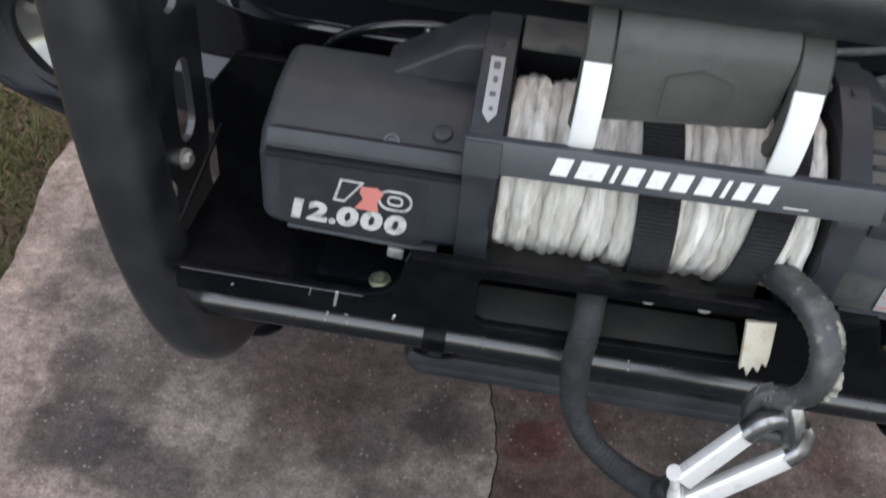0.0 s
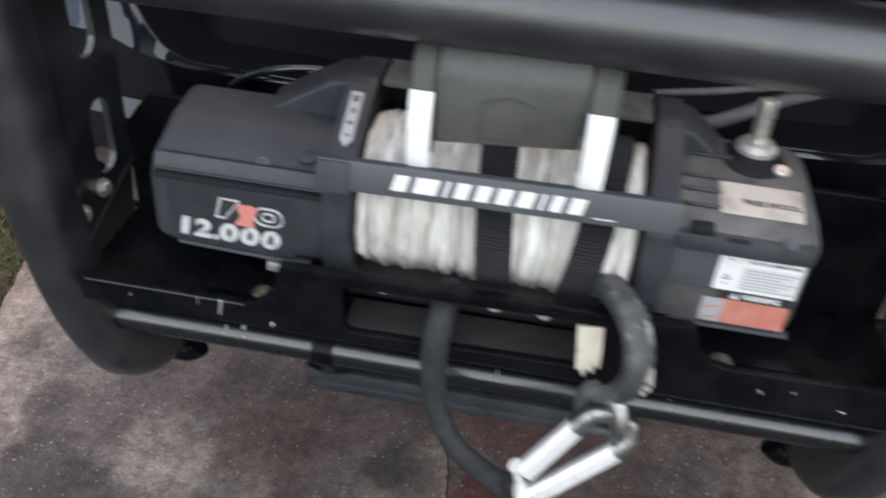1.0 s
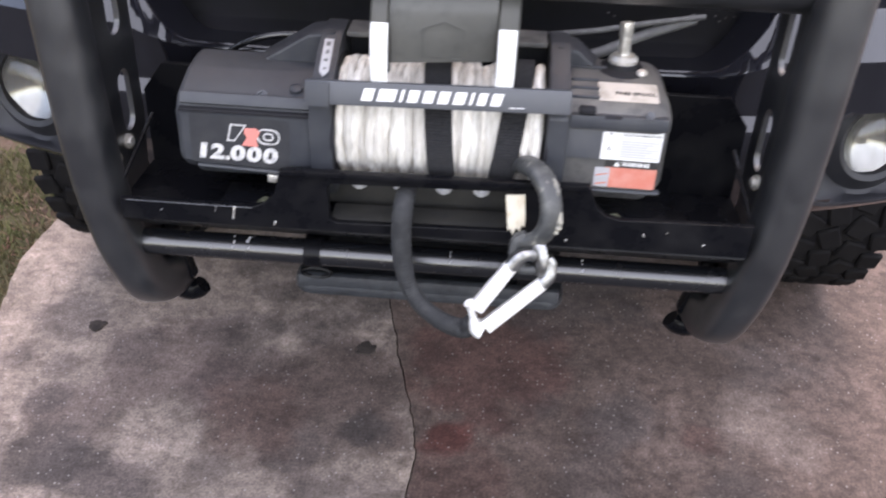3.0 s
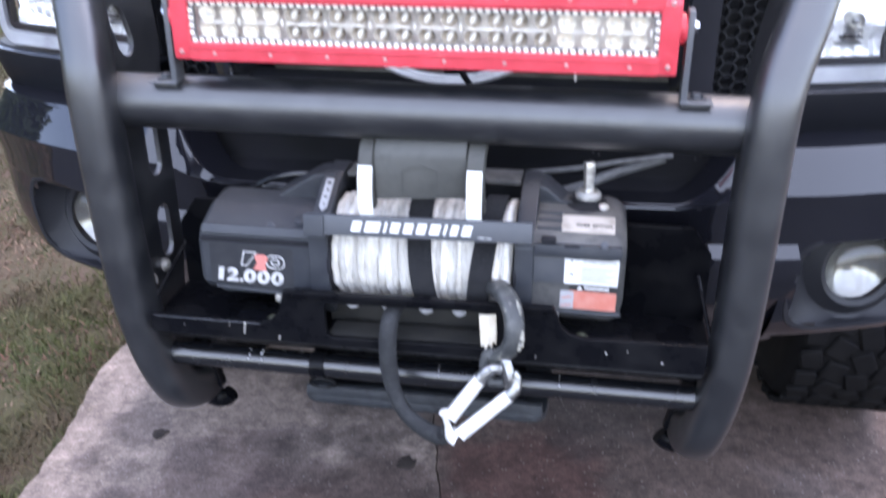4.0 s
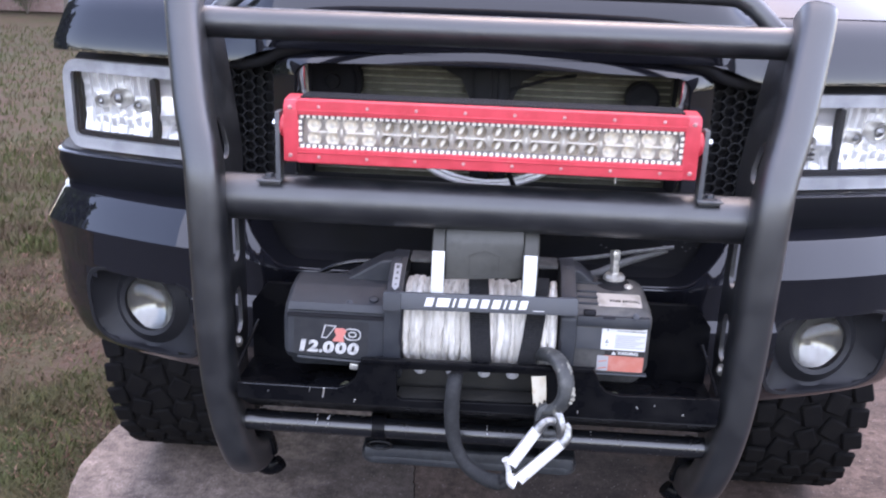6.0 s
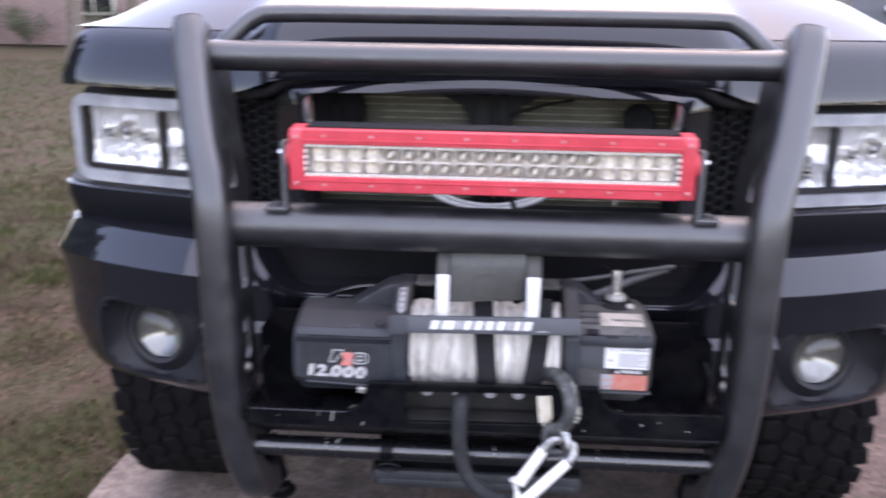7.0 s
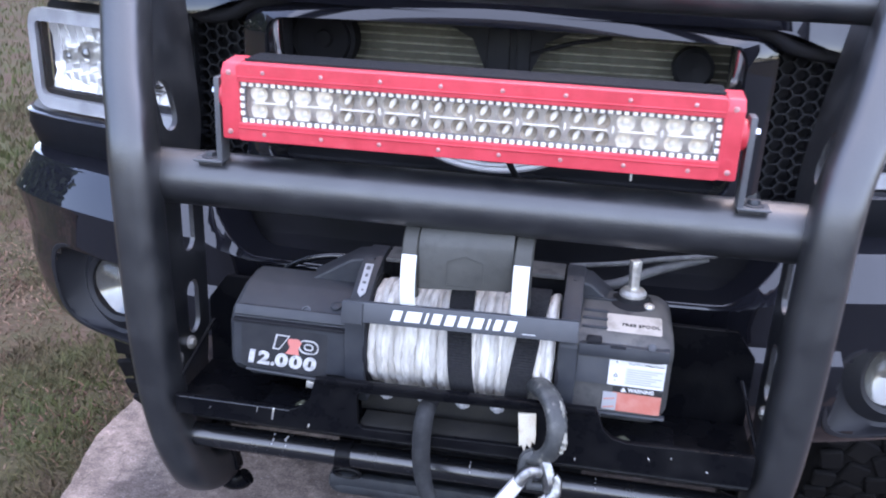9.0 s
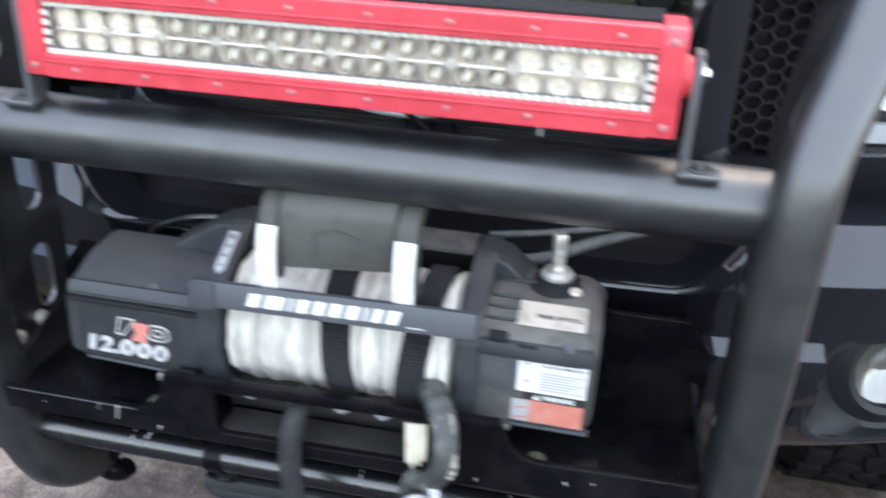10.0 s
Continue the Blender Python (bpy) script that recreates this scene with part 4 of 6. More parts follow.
def build_fog(side):
    lens_at = Vector((side * 0.612 + CX - 0.004, 0.304, 0.820))
    yaw, lean = side * 20, 4
    ring = pose(*lens_at, -lean, 0, yaw * 0.7)
    rows = []
    bm = bmesh.new()
    n = 56
    for m, r, y in ((None, 1.0, 0.010), (None, 1.0, 0.000), (None, 0.985, -0.0025), (None, 0.93, -0.0005), (None, 0.915, 0.004), (ring, 0.086, 0.006), (ring, 0.080, 0.010), (ring, 0.060, -0.006), (ring, 0.052, -0.002), (ring, 0.051, 0.03)):
        row = []
        for k in range(n):
            c, s = math.cos(2 * math.pi * k / n), math.sin(2 * math.pi * k / n)
            if m is None:
                x = side * POD[0] + POD[2] * r * math.copysign(abs(c) ** 0.5, c)
                z = POD[1] + POD[3] * r * math.copysign(abs(s) ** 0.5, s)
                row.append(bm.verts.new((x + CX, clad_y(x, z) + y, z)))
            else:
                row.append(bm.verts.new(m @ Vector((r * c, y, r * s))))
        rows.append(row)
    for a, b in zip(rows, rows[1:]):
        for k in range(n):
            bm.faces.new((a[k], a[(k + 1) % n], b[(k + 1) % n], b[k]))
    lamp = part("fog_lamp", bm, POD_PLASTIC, truck, "round fog lamp in a matte black squarish pod", 40)
    part("fog_reflector", bowl(bmesh.new(), ring @ Vector((0, 0.004, 0)), 0.051, 0.051, 0.030, yaw * 0.7, 28, 7), FOG_CHROME, lamp, "chrome reflector", 15)
    m2 = ring @ pose(0, 0, 0, 90)
    glass = part("fog_lens", lathe(bmesh.new(), [(0.0515, 0.000), (0.047, 0.009), (0.038, 0.015), (0.018, 0.019), (0.0005, 0.0195)], m2, 28), GLASS, lamp, "domed clear lens")
    glass.visible_shadow = False


for side in (-1, 1):
    build_fog(side)


# fenders, cab and wheels
def build_fender(side):
    bm = bmesh.new()
    stations = [(0.60, 0.845, 0.94), (0.70, 0.868, 0.95), (0.80, 0.90, 0.93), (0.95, 0.945, 0.98), (1.20, 0.965, 1.02), (1.45, 0.945, 0.98), (1.62, 0.92, 0.80), (1.9, 0.91, 0.55), (2.6, 0.91, 0.50), (3.4, 0.91, 0.50)]
    rows = []
    for y, x, zlow in stations:
        col = [(0.80 if y < 1.7 else 0.86, 1.39 + 0.03 * smooth01((y - 0.6) / 1.0)), (x - 0.045, 1.37), (x - 0.015, 1.32), (x, 1.20), (x + 0.006, (1.2 + zlow) / 2), (x + 0.008, zlow), (x - 0.06, zlow - 0.01)]
        rows.append([bm.verts.new((side * cx_ + CX, y, z)) for cx_, z in col])
    for a, b in zip(rows, rows[1:]):
        for k in range(len(a) - 1):
            bm.faces.new((a[k], a[k + 1], b[k + 1], b[k]))
    part("fender", bm, PAINT, truck)
    part("wheel_well", boxed((0.30, 0.98, 0.55), (side * 0.70 + CX, 1.20, 0.88), 0.06), DARK, truck)


def build_wheel(side):
    R, W = 0.415, 0.300
    hub = Vector((side * 0.855 + CX, 1.30, R))
    m = Matrix.Translation(hub) @ pose(0, 0, 0, 0, 90, 0)
    prof = [(0.22, -W / 2 + 0.02), (0.30, -W / 2), (0.365, -W / 2 + 0.004), (R - 0.028, -W / 2 + 0.022), (R - 0.014, -W / 2 + 0.05), (R - 0.012, 0), (R - 0.014, W / 2 - 0.05), (R - 0.028, W / 2 - 0.022), (0.365, W / 2 - 0.004), (0.30, W / 2), (0.22, W / 2 - 0.02)]
    wheel = part("wheel", lathe(bmesh.new(), [(0.225, -0.10), (0.235, -0.11), (0.22, -0.06), (0.10, -0.04), (0.08, 0.02), (0.10, 0.04), (0.22, 0.06), (0.235, 0.11), (0.225, 0.10)], m, 40), CHROME_WORN, truck)
    tyre = part("tyre", lathe(bmesh.new(), prof, m, 64), RUBBER, wheel, "chunky black all-terrain tyre")
    bm = bmesh.new()
    lugs = 34
    for k in range(lugs):
        w = 2 * math.pi * k / lugs
        for row, (off, wide, long_, turn) in enumerate(((-0.116, 0.050, 0.056, 8), (-0.058, 0.054, 0.060, -22), (0.0, 0.050, 0.064, 20), (0.058, 0.054, 0.060, -22), (0.116, 0.050, 0.056, 8))):
            a = w + (0.5 if row % 2 else 0.0) * 2 * math.pi / lugs
            q = m @ pose(0, 0, 0, 0, 0, math.degrees(a)) @ pose(R - 0.012, 0, off, 0, 0, 0)
            tmp = bmesh.new()
            box(tmp, (0.016, long_, wide), (0, 0, 0), 0.005, (turn + (5 if k % 2 else -5), 0, 0), 1)
            merge(bm, tmp, q)
    part("tread", bm, RUBBER, tyre)


for side in (-1, 1):
    build_fender(side)
    build_wheel(side)

bm = bmesh.new()
rows = []
for y, w, z in ((1.58, 0.78, 1.50), (1.75, 0.77, 1.59), (2.05, 0.72, 1.78), (2.35, 0.66, 1.91)):
    rows.append([bm.verts.new((CX + w * k / 8, y + 0.05 * (abs(k) / 8) ** 2, z + 0.03 * (1 - (k / 8) ** 2))) for k in range(-8, 9)])
for a, b in zip(rows, rows[1:]):
    for k in range(16):
        bm.faces.new((a[k], a[k + 1], b[k + 1], b[k]))
part("windscreen", bm, WINDSCREEN, truck, "dark raked windscreen")
bm = bmesh.new()
box(bm, (1.40, 1.7, 0.10), (CX, 3.15, 1.93), 0.045, seg=3)
box(bm, (1.78, 1.9, 0.9), (CX, 3.15, 1.02), 0.06, seg=3)
box(bm, (1.56, 1.6, 0.42), (CX, 3.2, 1.68), 0.08, seg=3)
part("cab", bm, PAINT, truck, "black cab body")
for side in (-1, 1):
    part("windscreen_pillar", sweep(bmesh.new(), spline([(side * 0.80 + CX, 1.60, 1.46), (side * 0.76 + CX, 2.05, 1.76), (side * 0.69 + CX, 2.4, 1.92)], 5), 0.035, 10), PAINT, truck)
part("underbody", boxed((1.1, 2.6, 0.12), (CX, 1.9, 0.62), 0.03), DARK, truck)
part("front_crossmember", boxed((0.95, 0.12, 0.16), (CX, 0.42, 0.72), 0.02), DARK, truck)


# ---- bull bar ----
bull = thing("bull_bar", "black powder-coated tubular bull bar with winch tray", "bull bar")
UP = [(0.466, 0.157, 1.387), (0.463, 0.143, 1.370), (0.452, 0.115, 1.326), (0.424, 0.052, 1.230), (0.402, 0.014, 1.170), (0.395, 0.000, 1.130), (0.393, -0.002, 1.05), (0.392, 0.002, 0.93), (0.390, 0.012, 0.83), (0.384, 0.024, 0.755), (0.376, 0.040, 0.700), (0.371, 0.062, 0.664), (0.367, 0.096, 0.644), (0.365, 0.130, 0.638)]


def build_upright(side):
    pts = spline([(side * x + CX, y, z) for x, y, z in UP], 5)
    bm = sweep(bmesh.new(), pts, 0.0262, 28, up=(0, 1, 0), flat=1.14, square=3.0)
    up = part("upright", bm, TUBE, bull, "wide black upright tube bent back at the top")
    part("end_cap", sweep(bmesh.new(), [pts[0] + (pts[0] - pts[1]).normalized() * d for d in (0.0, 0.003)], 0.0245, 28, up=(0, 1, 0), flat=1.14, square=3.0), PLASTIC, up)
    # side plate with oval openings and the recovery hook below
    outline = [(0.140, 1.352), (0.236, 1.352), (0.226, 1.320), (0.205, 1.250), (0.186, 1.190), (0.178, 1.155), (0.170, 1.130), (0.162, 1.108), (0.160, 1.09), (0.158, 0.86), (0.140, 0.80), (0.135, 0.72), (0.150, 0.64), (0.158, 0.605)]
    outline += [(0.130, 0.604), (0.100, 0.612), (0.075, 0.64), (0.060, 0.68), (0.038, 0.75), (0.012, 0.90), (0.006, 1.05), (0.006, 1.13), (0.035, 1.20)]
    holes = []
    for cy, cz, w, h in ((0.092, 1.180, 0.040, 0.064), (0.112, 1.020, 0.036, 0.085), (0.112, 0.895, 0.036, 0.080)):
        holes.append(round_rect(w, h, w / 2 - 0.0005, 6, cy, cz))
    tmp = flat_shape([outline] + holes, 0.007, 0.0008)
    bmesh.ops.remove_doubles(tmp, verts=tmp.verts[:], dist=0.00005)
    for v in tmp.verts:
        y, z, d = v.co
        x = lerp_table([(0.55, 0.362), (0.63, 0.366), (0.75, 0.383), (0.83, 0.390), (1.12, 0.392), (1.17, 0.398), (1.33, 0.436), (1.40, 0.455)], z)
        v.co = Vector((side * (x + d) + CX, y, z))
    plate = part("side_plate", tmp, TUBE, bull, "flat black side plate with oval openings and a hook", 15)
    # recovery hook: a thick bent finger that points to the middle
    pts = spline([(side * 0.368 + CX, 0.128, 0.655), (side * 0.368 + CX, 0.134, 0.622), (side * 0.364 + CX, 0.138, 0.606), (side * 0.354 + CX, 0.140, 0.596), (side * 0.342 + CX, 0.140, 0.597), (side * 0.331 + CX, 0.140, 0.605)], 5)
    part("recovery_hook", sweep(bmesh.new(), pts, lambda t: 0.026 - 0.012 * t, 14, flat=0.8, up=(0, 1, 0)), STEEL_BLACK, plate)
    part("hook_web", boxed((0.030, 0.020, 0.085), (side * 0.356 + CX, 0.125, 0.668), 0.006, (0, side * 14, 0)), STEEL_BLACK, plate)
    for y, z in ((0.048, 0.846), (0.090, 0.850)):
        bolt(plate, (side * 0.383 + CX, y, z), (-side, -0.25, 0.2), 0.006)


for side in (-1, 1):
    build_upright(side)

main = part("cross_tube", sweep(bmesh.new(), [Vector((CX - 0.384 + 0.768 * k / 24, 0.038, 1.106)) for k in range(25)], 0.0340, 28, up=(0, 1, 0)), TUBE, bull, "thick black cross tube below the lamp bar")
part("top_tube", sweep(bmesh.new(), [Vector((CX - 0.44 + 0.88 * k / 20, 0.158, 1.345)) for k in range(21)], 0.0235, 20, up=(0, 1, 0)), TUBE, bull, "black upper cross tube")
hoop = [(-0.435, 0.172, 1.345), (-0.405, 0.185, 1.378), (-0.375, 0.195, 1.402), (-0.335, 0.200, 1.409), (-0.15, 0.205, 1.410), (0.15, 0.205, 1.410), (0.335, 0.200, 1.409), (0.375, 0.195, 1.402), (0.405, 0.185, 1.378), (0.435, 0.172, 1.345)]
part("top_hoop", sweep(bmesh.new(), spline([(x + CX, y, z) for x, y, z in hoop], 5), 0.0145, 16, up=(0, 1, 0)), TUBE, bull, "slim black hoop above the top tube")
low = part("lower_bar", sweep(bmesh.new(), [Vector((CX - 0.375 + 0.75 * k / 24, 0.036, 0.741)) for k in range(25)], 0.0165, 20, up=(0, 1, 0)), LOWBAR, bull, "slim satin black bar across the bottom")
part("bar_clamp", sweep(bmesh.new(), [Vector((-0.160 + 0.004 * k, 0.036, 0.741)) for k in range(6)], 0.0188, 18, up=(0, 1, 0)), STEEL_BLACK, low)
rng = random.Random(4)
for x, w in ((-0.247, 0.004), (-0.229, 0.005), (-0.150, 0.006), (-0.156, 0.004), (0.02, 0.003), (0.18, 0.003)):
    for k in range(3):
        a = radians(35 + 22 * k + rng.uniform(-6, 6))
        bm = boxed((w * rng.uniform(0.3, 0.8), rng.uniform(0.002, 0.005), 0.0010), (x + rng.uniform(-0.001, 0.001), 0.036 - 0.0167 * math.cos(a), 0.741 + 0.0167 * math.sin(a)), 0.0004, (90 - math.degrees(a) + 180, 0, 0), 1)
        part("paint_chip", bm, PRINT_GREY, low)

# winch tray: front plate with its window, floor, end brackets
outline = [(-0.356, 0.836), (-0.205, 0.836), (-0.190, 0.842), (-0.178, 0.855), (-0.174, 0.872), (-0.170, 0.885), (0.168, 0.891), (0.172, 0.882), (0.178, 0.866), (0.190, 0.855), (0.207, 0.851), (0.352, 0.854), (0.352, 0.815), (-0.356, 0.812)]
window = [(-0.116, 0.874), (0.086, 0.879), (0.090, 0.872), (0.090, 0.831), (0.084, 0.827), (-0.110, 0.823), (-0.118, 0.828), (-0.119, 0.868)]
tmp = flat_shape([outline, window], 0.008, 0.001)
placed(tmp, pose(0, -0.020, -0.002, 90))
tray = part("tray_front", tmp, STEEL_BLACK, bull, "black steel tray front with a rope window")
bm = bmesh.new()
box(bm, (0.336, 0.0095, 0.008), (0.0, -0.0242, 0.8855), 0.002, (0, -0.9, 0))
part("tray_lip", bm, STEEL_BLACK, tray)
part("tray_apron", boxed((0.708, 0.066, 0.006), (CX + 0.002, 0.005, 0.792), 0.002, (-36, 0, 0)), STEEL_BLACK, tray, "sloping steel fold below the tray front")
part("window_ledge", boxed((0.208, 0.040, 0.005), (-0.014, 0.003, 0.8205), 0.0015, (0, -0.8, 0)), DUSTY, tray, "dusty ledge below the rope window")
part("tray_floor", boxed((0.74, 0.298, 0.007), (CX, 0.151, 0.806), 0.002), STEEL_BLACK, bull, "flat black winch tray floor")
part("window_back", boxed((0.23, 0.006, 0.065), (-0.014, 0.040, 0.846), 0.0015), DUSTY, bull, "dusty steel behind the rope window")
for side in (-1, 1):
    tmp = flat_shape([[(side * 0.235, 0.81), (side * 0.235, 0.940), (side * 0.342, 0.940), (side * 0.368, 0.905), (side * 0.368, 0.81)]], 0.008, 0.001)
    part("tray_bracket", placed(tmp, pose(CX, 0.128, 0, 90)), STEEL_BLACK, bull)
    pts = [Vector((side * 0.366 + CX, 0.02, 0.836)), Vector((side * 0.352 + CX, 0.10, 0.885))]
    part("brace", sweep(bmesh.new(), pts, 0.0026, 8), STEEL_BLACK, bull)
part("worn_tab", boxed((0.013, 0.006, 0.010), (-0.186, 0.006, 0.8575), 0.002, (0, 6, 0)), CHROME_WORN, tray)
ZINC = material("yellow_zinc", (0.30, 0.31, 0.22), 0.4, metal=0.8, second=(0.10, 0.11, 0.07), scale=120, low=0.45, high=0.7)
for x, y, z in ((-0.197, 0.003, 0.8265), (0.204, 0.000, 0.8375)):
    bolt(tray, (x, y, z), (0, -0.1, 1), 0.0056, ZINC, "zinc_bolt")
part("bolt_pad", boxed((0.09, 0.05, 0.018), (-0.205, 0.026, 0.817), 0.004), STEEL_BLACK, tray)
part("bolt_pad", boxed((0.10, 0.05, 0.028), (0.216, 0.026, 0.823), 0.004), STEEL_BLACK, tray)
for x, z, w, h, a in ((-0.2265, 0.8285, 0.0024, 0.017, 8), (-0.247, 0.832, 0.0009, 0.009, 12), (-0.18, 0.818, 0.002, 0.006, 20), (0.235, 0.835, 0.0014, 0.005, -30), (0.15, 0.822, 0.0015, 0.004, 0), (-0.03, 0.817, 0.006, 0.0015, 0), (0.26, 0.840, 0.0012, 0.003, 10), (-0.31, 0.826, 0.0010, 0.003, 40), (0.302, 0.828, 0.003, 0.0010, 10)):
    part("paint_chip", boxed((w, 0.0015, h), (x, -0.0247, z - 0.002), 0.0005, (0, a, 0), 1), CHROME_WORN, tray)
part("worn_edge", boxed((0.146, 0.0012, 0.0010), (-0.278, -0.0246, 0.8340), 0.0004, seg=1), TIEBAR, tray, "pale grey upper edge")
for x in (-0.085, -0.038, 0.010, 0.052):
    bolt(tray, (x, -0.008, 0.866), (0, -0.8, -0.4), 0.0055, PRINT_GREY)

# skid plate below the bar
bm = bmesh.new()
outline = round_rect(0.34, 0.15, 0.02, 4)
tmp = flat_shape([outline], 0.014, 0.003)
merge(bm, tmp, pose(-0.008, 0.120, 0.684, 4))
box(bm, (0.334, 0.014, 0.022), (-0.008, 0.050, 0.690), 0.005)
skid = part("skid_plate", bm, SKID, bull, "worn black skid plate under the bar")
ring = [Vector((-0.150 + 0.018 * math.cos(w), 0.046, 0.704 + 0.007 * math.sin(w))) for w in [2 * math.pi * k / 20 for k in range(20)]]
part("skid_loop", sweep(bmesh.new(), ring, 0.003, 8, closed=True, up=(0, 1, 0)), STEEL_BLACK, skid)
part("skid_post", boxed((0.03, 0.012, 0.06), (-0.150, 0.062, 0.72), 0.003), STEEL_BLACK, skid)
part("skid_post", boxed((0.03, 0.012, 0.06), (0.120, 0.062, 0.72), 0.003), STEEL_BLACK, skid)

def rounded_prism(profile, x0, x1, r, side):
    """A (y, z) outline pushed along x, with a softly rounded end on the given side."""
    bm = bmesh.new()
    cy, cz = sum(p[0] for p in profile) / len(profile), sum(p[1] for p in profile) / len(profile)
    far, near = (x1, x0) if side > 0 else (x0, x1)
    stations = [(near, 0.0)] + [(far - side * r * (1 - math.sin(w)), r * (1 - math.cos(w))) for w in [math.pi / 2 * k / 5 for k in range(6)]]
    rows = []
    for x, inset in stations:
        row = []
        for y, z in profile:
            d = Vector((y - cy, z - cz))
            q = 1 - inset / max(0.02, d.length)
            row.append(bm.verts.new((x, cy + d.x * q, cz + d.y * q)))
        rows.append(row)
    n = len(profile)
    for a, b in zip(rows, rows[1:]):
        for k in range(n):
            bm.faces.new((a[k], a[(k + 1) % n], b[(k + 1) % n], b[k]))
    bm.faces.new(rows[0][::-1])
    bm.faces.new(rows[-1])
    return bm


# ---- winch ----
winch = thing("winch", "black electric winch with pale synthetic rope on the tray", "winch")
MOTOR = [(0.014, 0.864), (0.007, 0.872), (0.004, 0.876), (0.004, 0.934), (0.0075, 0.937), (0.014, 0.949), (0.018, 0.9515), (0.056, 0.966), (0.062, 0.9675), (0.100, 0.970), (0.106, 0.9695), (0.134, 0.953), (0.146, 0.930), (0.150, 0.90), (0.140, 0.835), (0.055, 0.835), (0.040, 0.860)]
bm = rounded_prism(MOTOR, -0.293, -0.139, 0.012, -1)
motor = part("motor_housing", bm, HOUSING, winch, "black moulded motor housing", 14)
part("parting_ridge", boxed((0.146, 0.012, 0.0040), (-0.213, 0.0075, 0.9375), 0.0012), DARK, motor)
part("housing_band", boxed((0.144, 0.014, 0.0135), (-0.213, 0.0125, 0.9475), 0.003, (-30, 0, 0)), HOUSING, motor, "stepped ribbed band")
part("band_groove", boxed((0.135, 0.004, 0.0016), (-0.213, 0.0165, 0.9530), 0.0004, (-30, 0, 0), 1), DARK, motor)
part("motor_base", boxed((0.118, 0.012, 0.0034), (-0.213, 0.0095, 0.8672), 0.0012, (0, 2.2, 0)), TIEBAR, motor, "lighter grey lower edge")
part("vent_slot", boxed((0.030, 0.006, 0.005), (-0.172, 0.0135, 0.951), 0.002, (-30, 0, 0)), DARK, motor)
part("vent_boss", lathe(bmesh.new(), [(0.0075, 0.0), (0.007, 0.002), (0.005, 0.003), (0.0003, 0.003)], pose(-0.160, 0.030, 0.9578, 17), 14), HOUSING, motor)
part("socket_screw", lathe(bmesh.new(), [(0.006, 0.0), (0.006, 0.003), (0.004, 0.003), (0.004, 0.001), (0.0003, 0.001)], pose(-0.195, 0.018, 0.9525, 38), 12), TIEBAR, motor)
GEAR = [(0.013, 0.867), (0.007, 0.873), (0.004, 0.942), (0.000, 0.948), (0.000, 0.960), (0.006, 0.9665), (0.030, 0.974), (0.060, 0.980), (0.095, 0.984), (0.120, 0.981), (0.138, 0.968), (0.147, 0.945), (0.150, 0.90), (0.140, 0.835), (0.055, 0.835), (0.040, 0.862)]
bm = rounded_prism(GEAR, 0.138, 0.251, 0.018, 1)
for v in bm.verts:
    if v.co.x > 0.22:
        v.co.x -= max(0.0, v.co.z - 0.964) * 0.35
gear = part("gear_housing", bm, HOUSING_DUSTY, winch, "dusty black gear housing")
part("gear_band", boxed((0.106, 0.016, 0.017), (0.193, 0.004, 0.955), 0.005), HOUSING, gear)
part("gear_lip", boxed((0.098, 0.010, 0.0030), (0.200, 0.0085, 0.8705), 0.001), TIEBAR, gear)
part("gear_slot", boxed((0.018, 0.010, 0.008), (0.158, 0.000, 0.968), 0.003), DARK, gear)
part("gear_slot", boxed((0.020, 0.010, 0.006), (0.186, 0.0015, 0.960), 0.002), DARK, gear)
part("gear_rib", boxed((0.06, 0.006, 0.003), (0.172, 0.085, 0.984), 0.001), HOUSING, gear)
for y_, z_ in ((0.024, 0.9725), (0.040, 0.9765), (0.056, 0.9795)):
    part("gear_rib", boxed((0.030, 0.0035, 0.0045), (0.1575, y_, z_), 0.001, (14, 0, 0), 1), HOUSING, gear)
part("gear_foot", boxed((0.018, 0.016, 0.010), (0.166, 0.012, 0.866), 0.003), CHROME_WORN, gear)
part("gear_panel", boxed((0.038, 0.003, 0.036), (0.1595, 0.0040, 0.9275), 0.0012), TIEBAR, gear, "plain grey panel")
bolt(gear, (0.224, -0.002, 0.966), (0, -0.8, 0.6), 0.003, TIEBAR)
# end frames that hold the drum, and the plate behind
for x0, x1, ramp in ((-0.141, -0.116, -0.205), (0.118, 0.141, 0.185)):
    prof = [(0.000, 0.862), (-0.002, 0.955), (0.004, 0.962), (0.06, 0.995), (0.095, 1.006), (0.135, 1.006), (0.15, 0.97), (0.15, 0.835), (0.02, 0.835)]
    fr = part("drum_frame", prism_x(bmesh.new(), prof, x0, x1, 0.003), HOUSING, winch, "black drum end frame")
    tmp = flat_shape([[(0, 0), (abs(ramp - (x0 + x1) / 2), 0), (abs(ramp - (x0 + x1) / 2) * 0.35, 0.030), (0, 0.034)]], 0.05, 0.003)
    if ramp < 0:
        for v in tmp.verts:
            v.co.x = -v.co.x
    part("frame_ramp", placed(tmp, pose((x0 + x1) / 2, 0.11, 0.968, 90)), HOUSING, fr)
part("rear_plate", boxed((0.229, 0.045, 0.006), (0.001, 0.118, 1.001), 0.002), HOUSING_DUSTY, winch, "dusty rear tie plate")
part("rear_wall", boxed((0.262, 0.008, 0.14), (0.0, 0.145, 0.93), 0.002), DARK, winch)
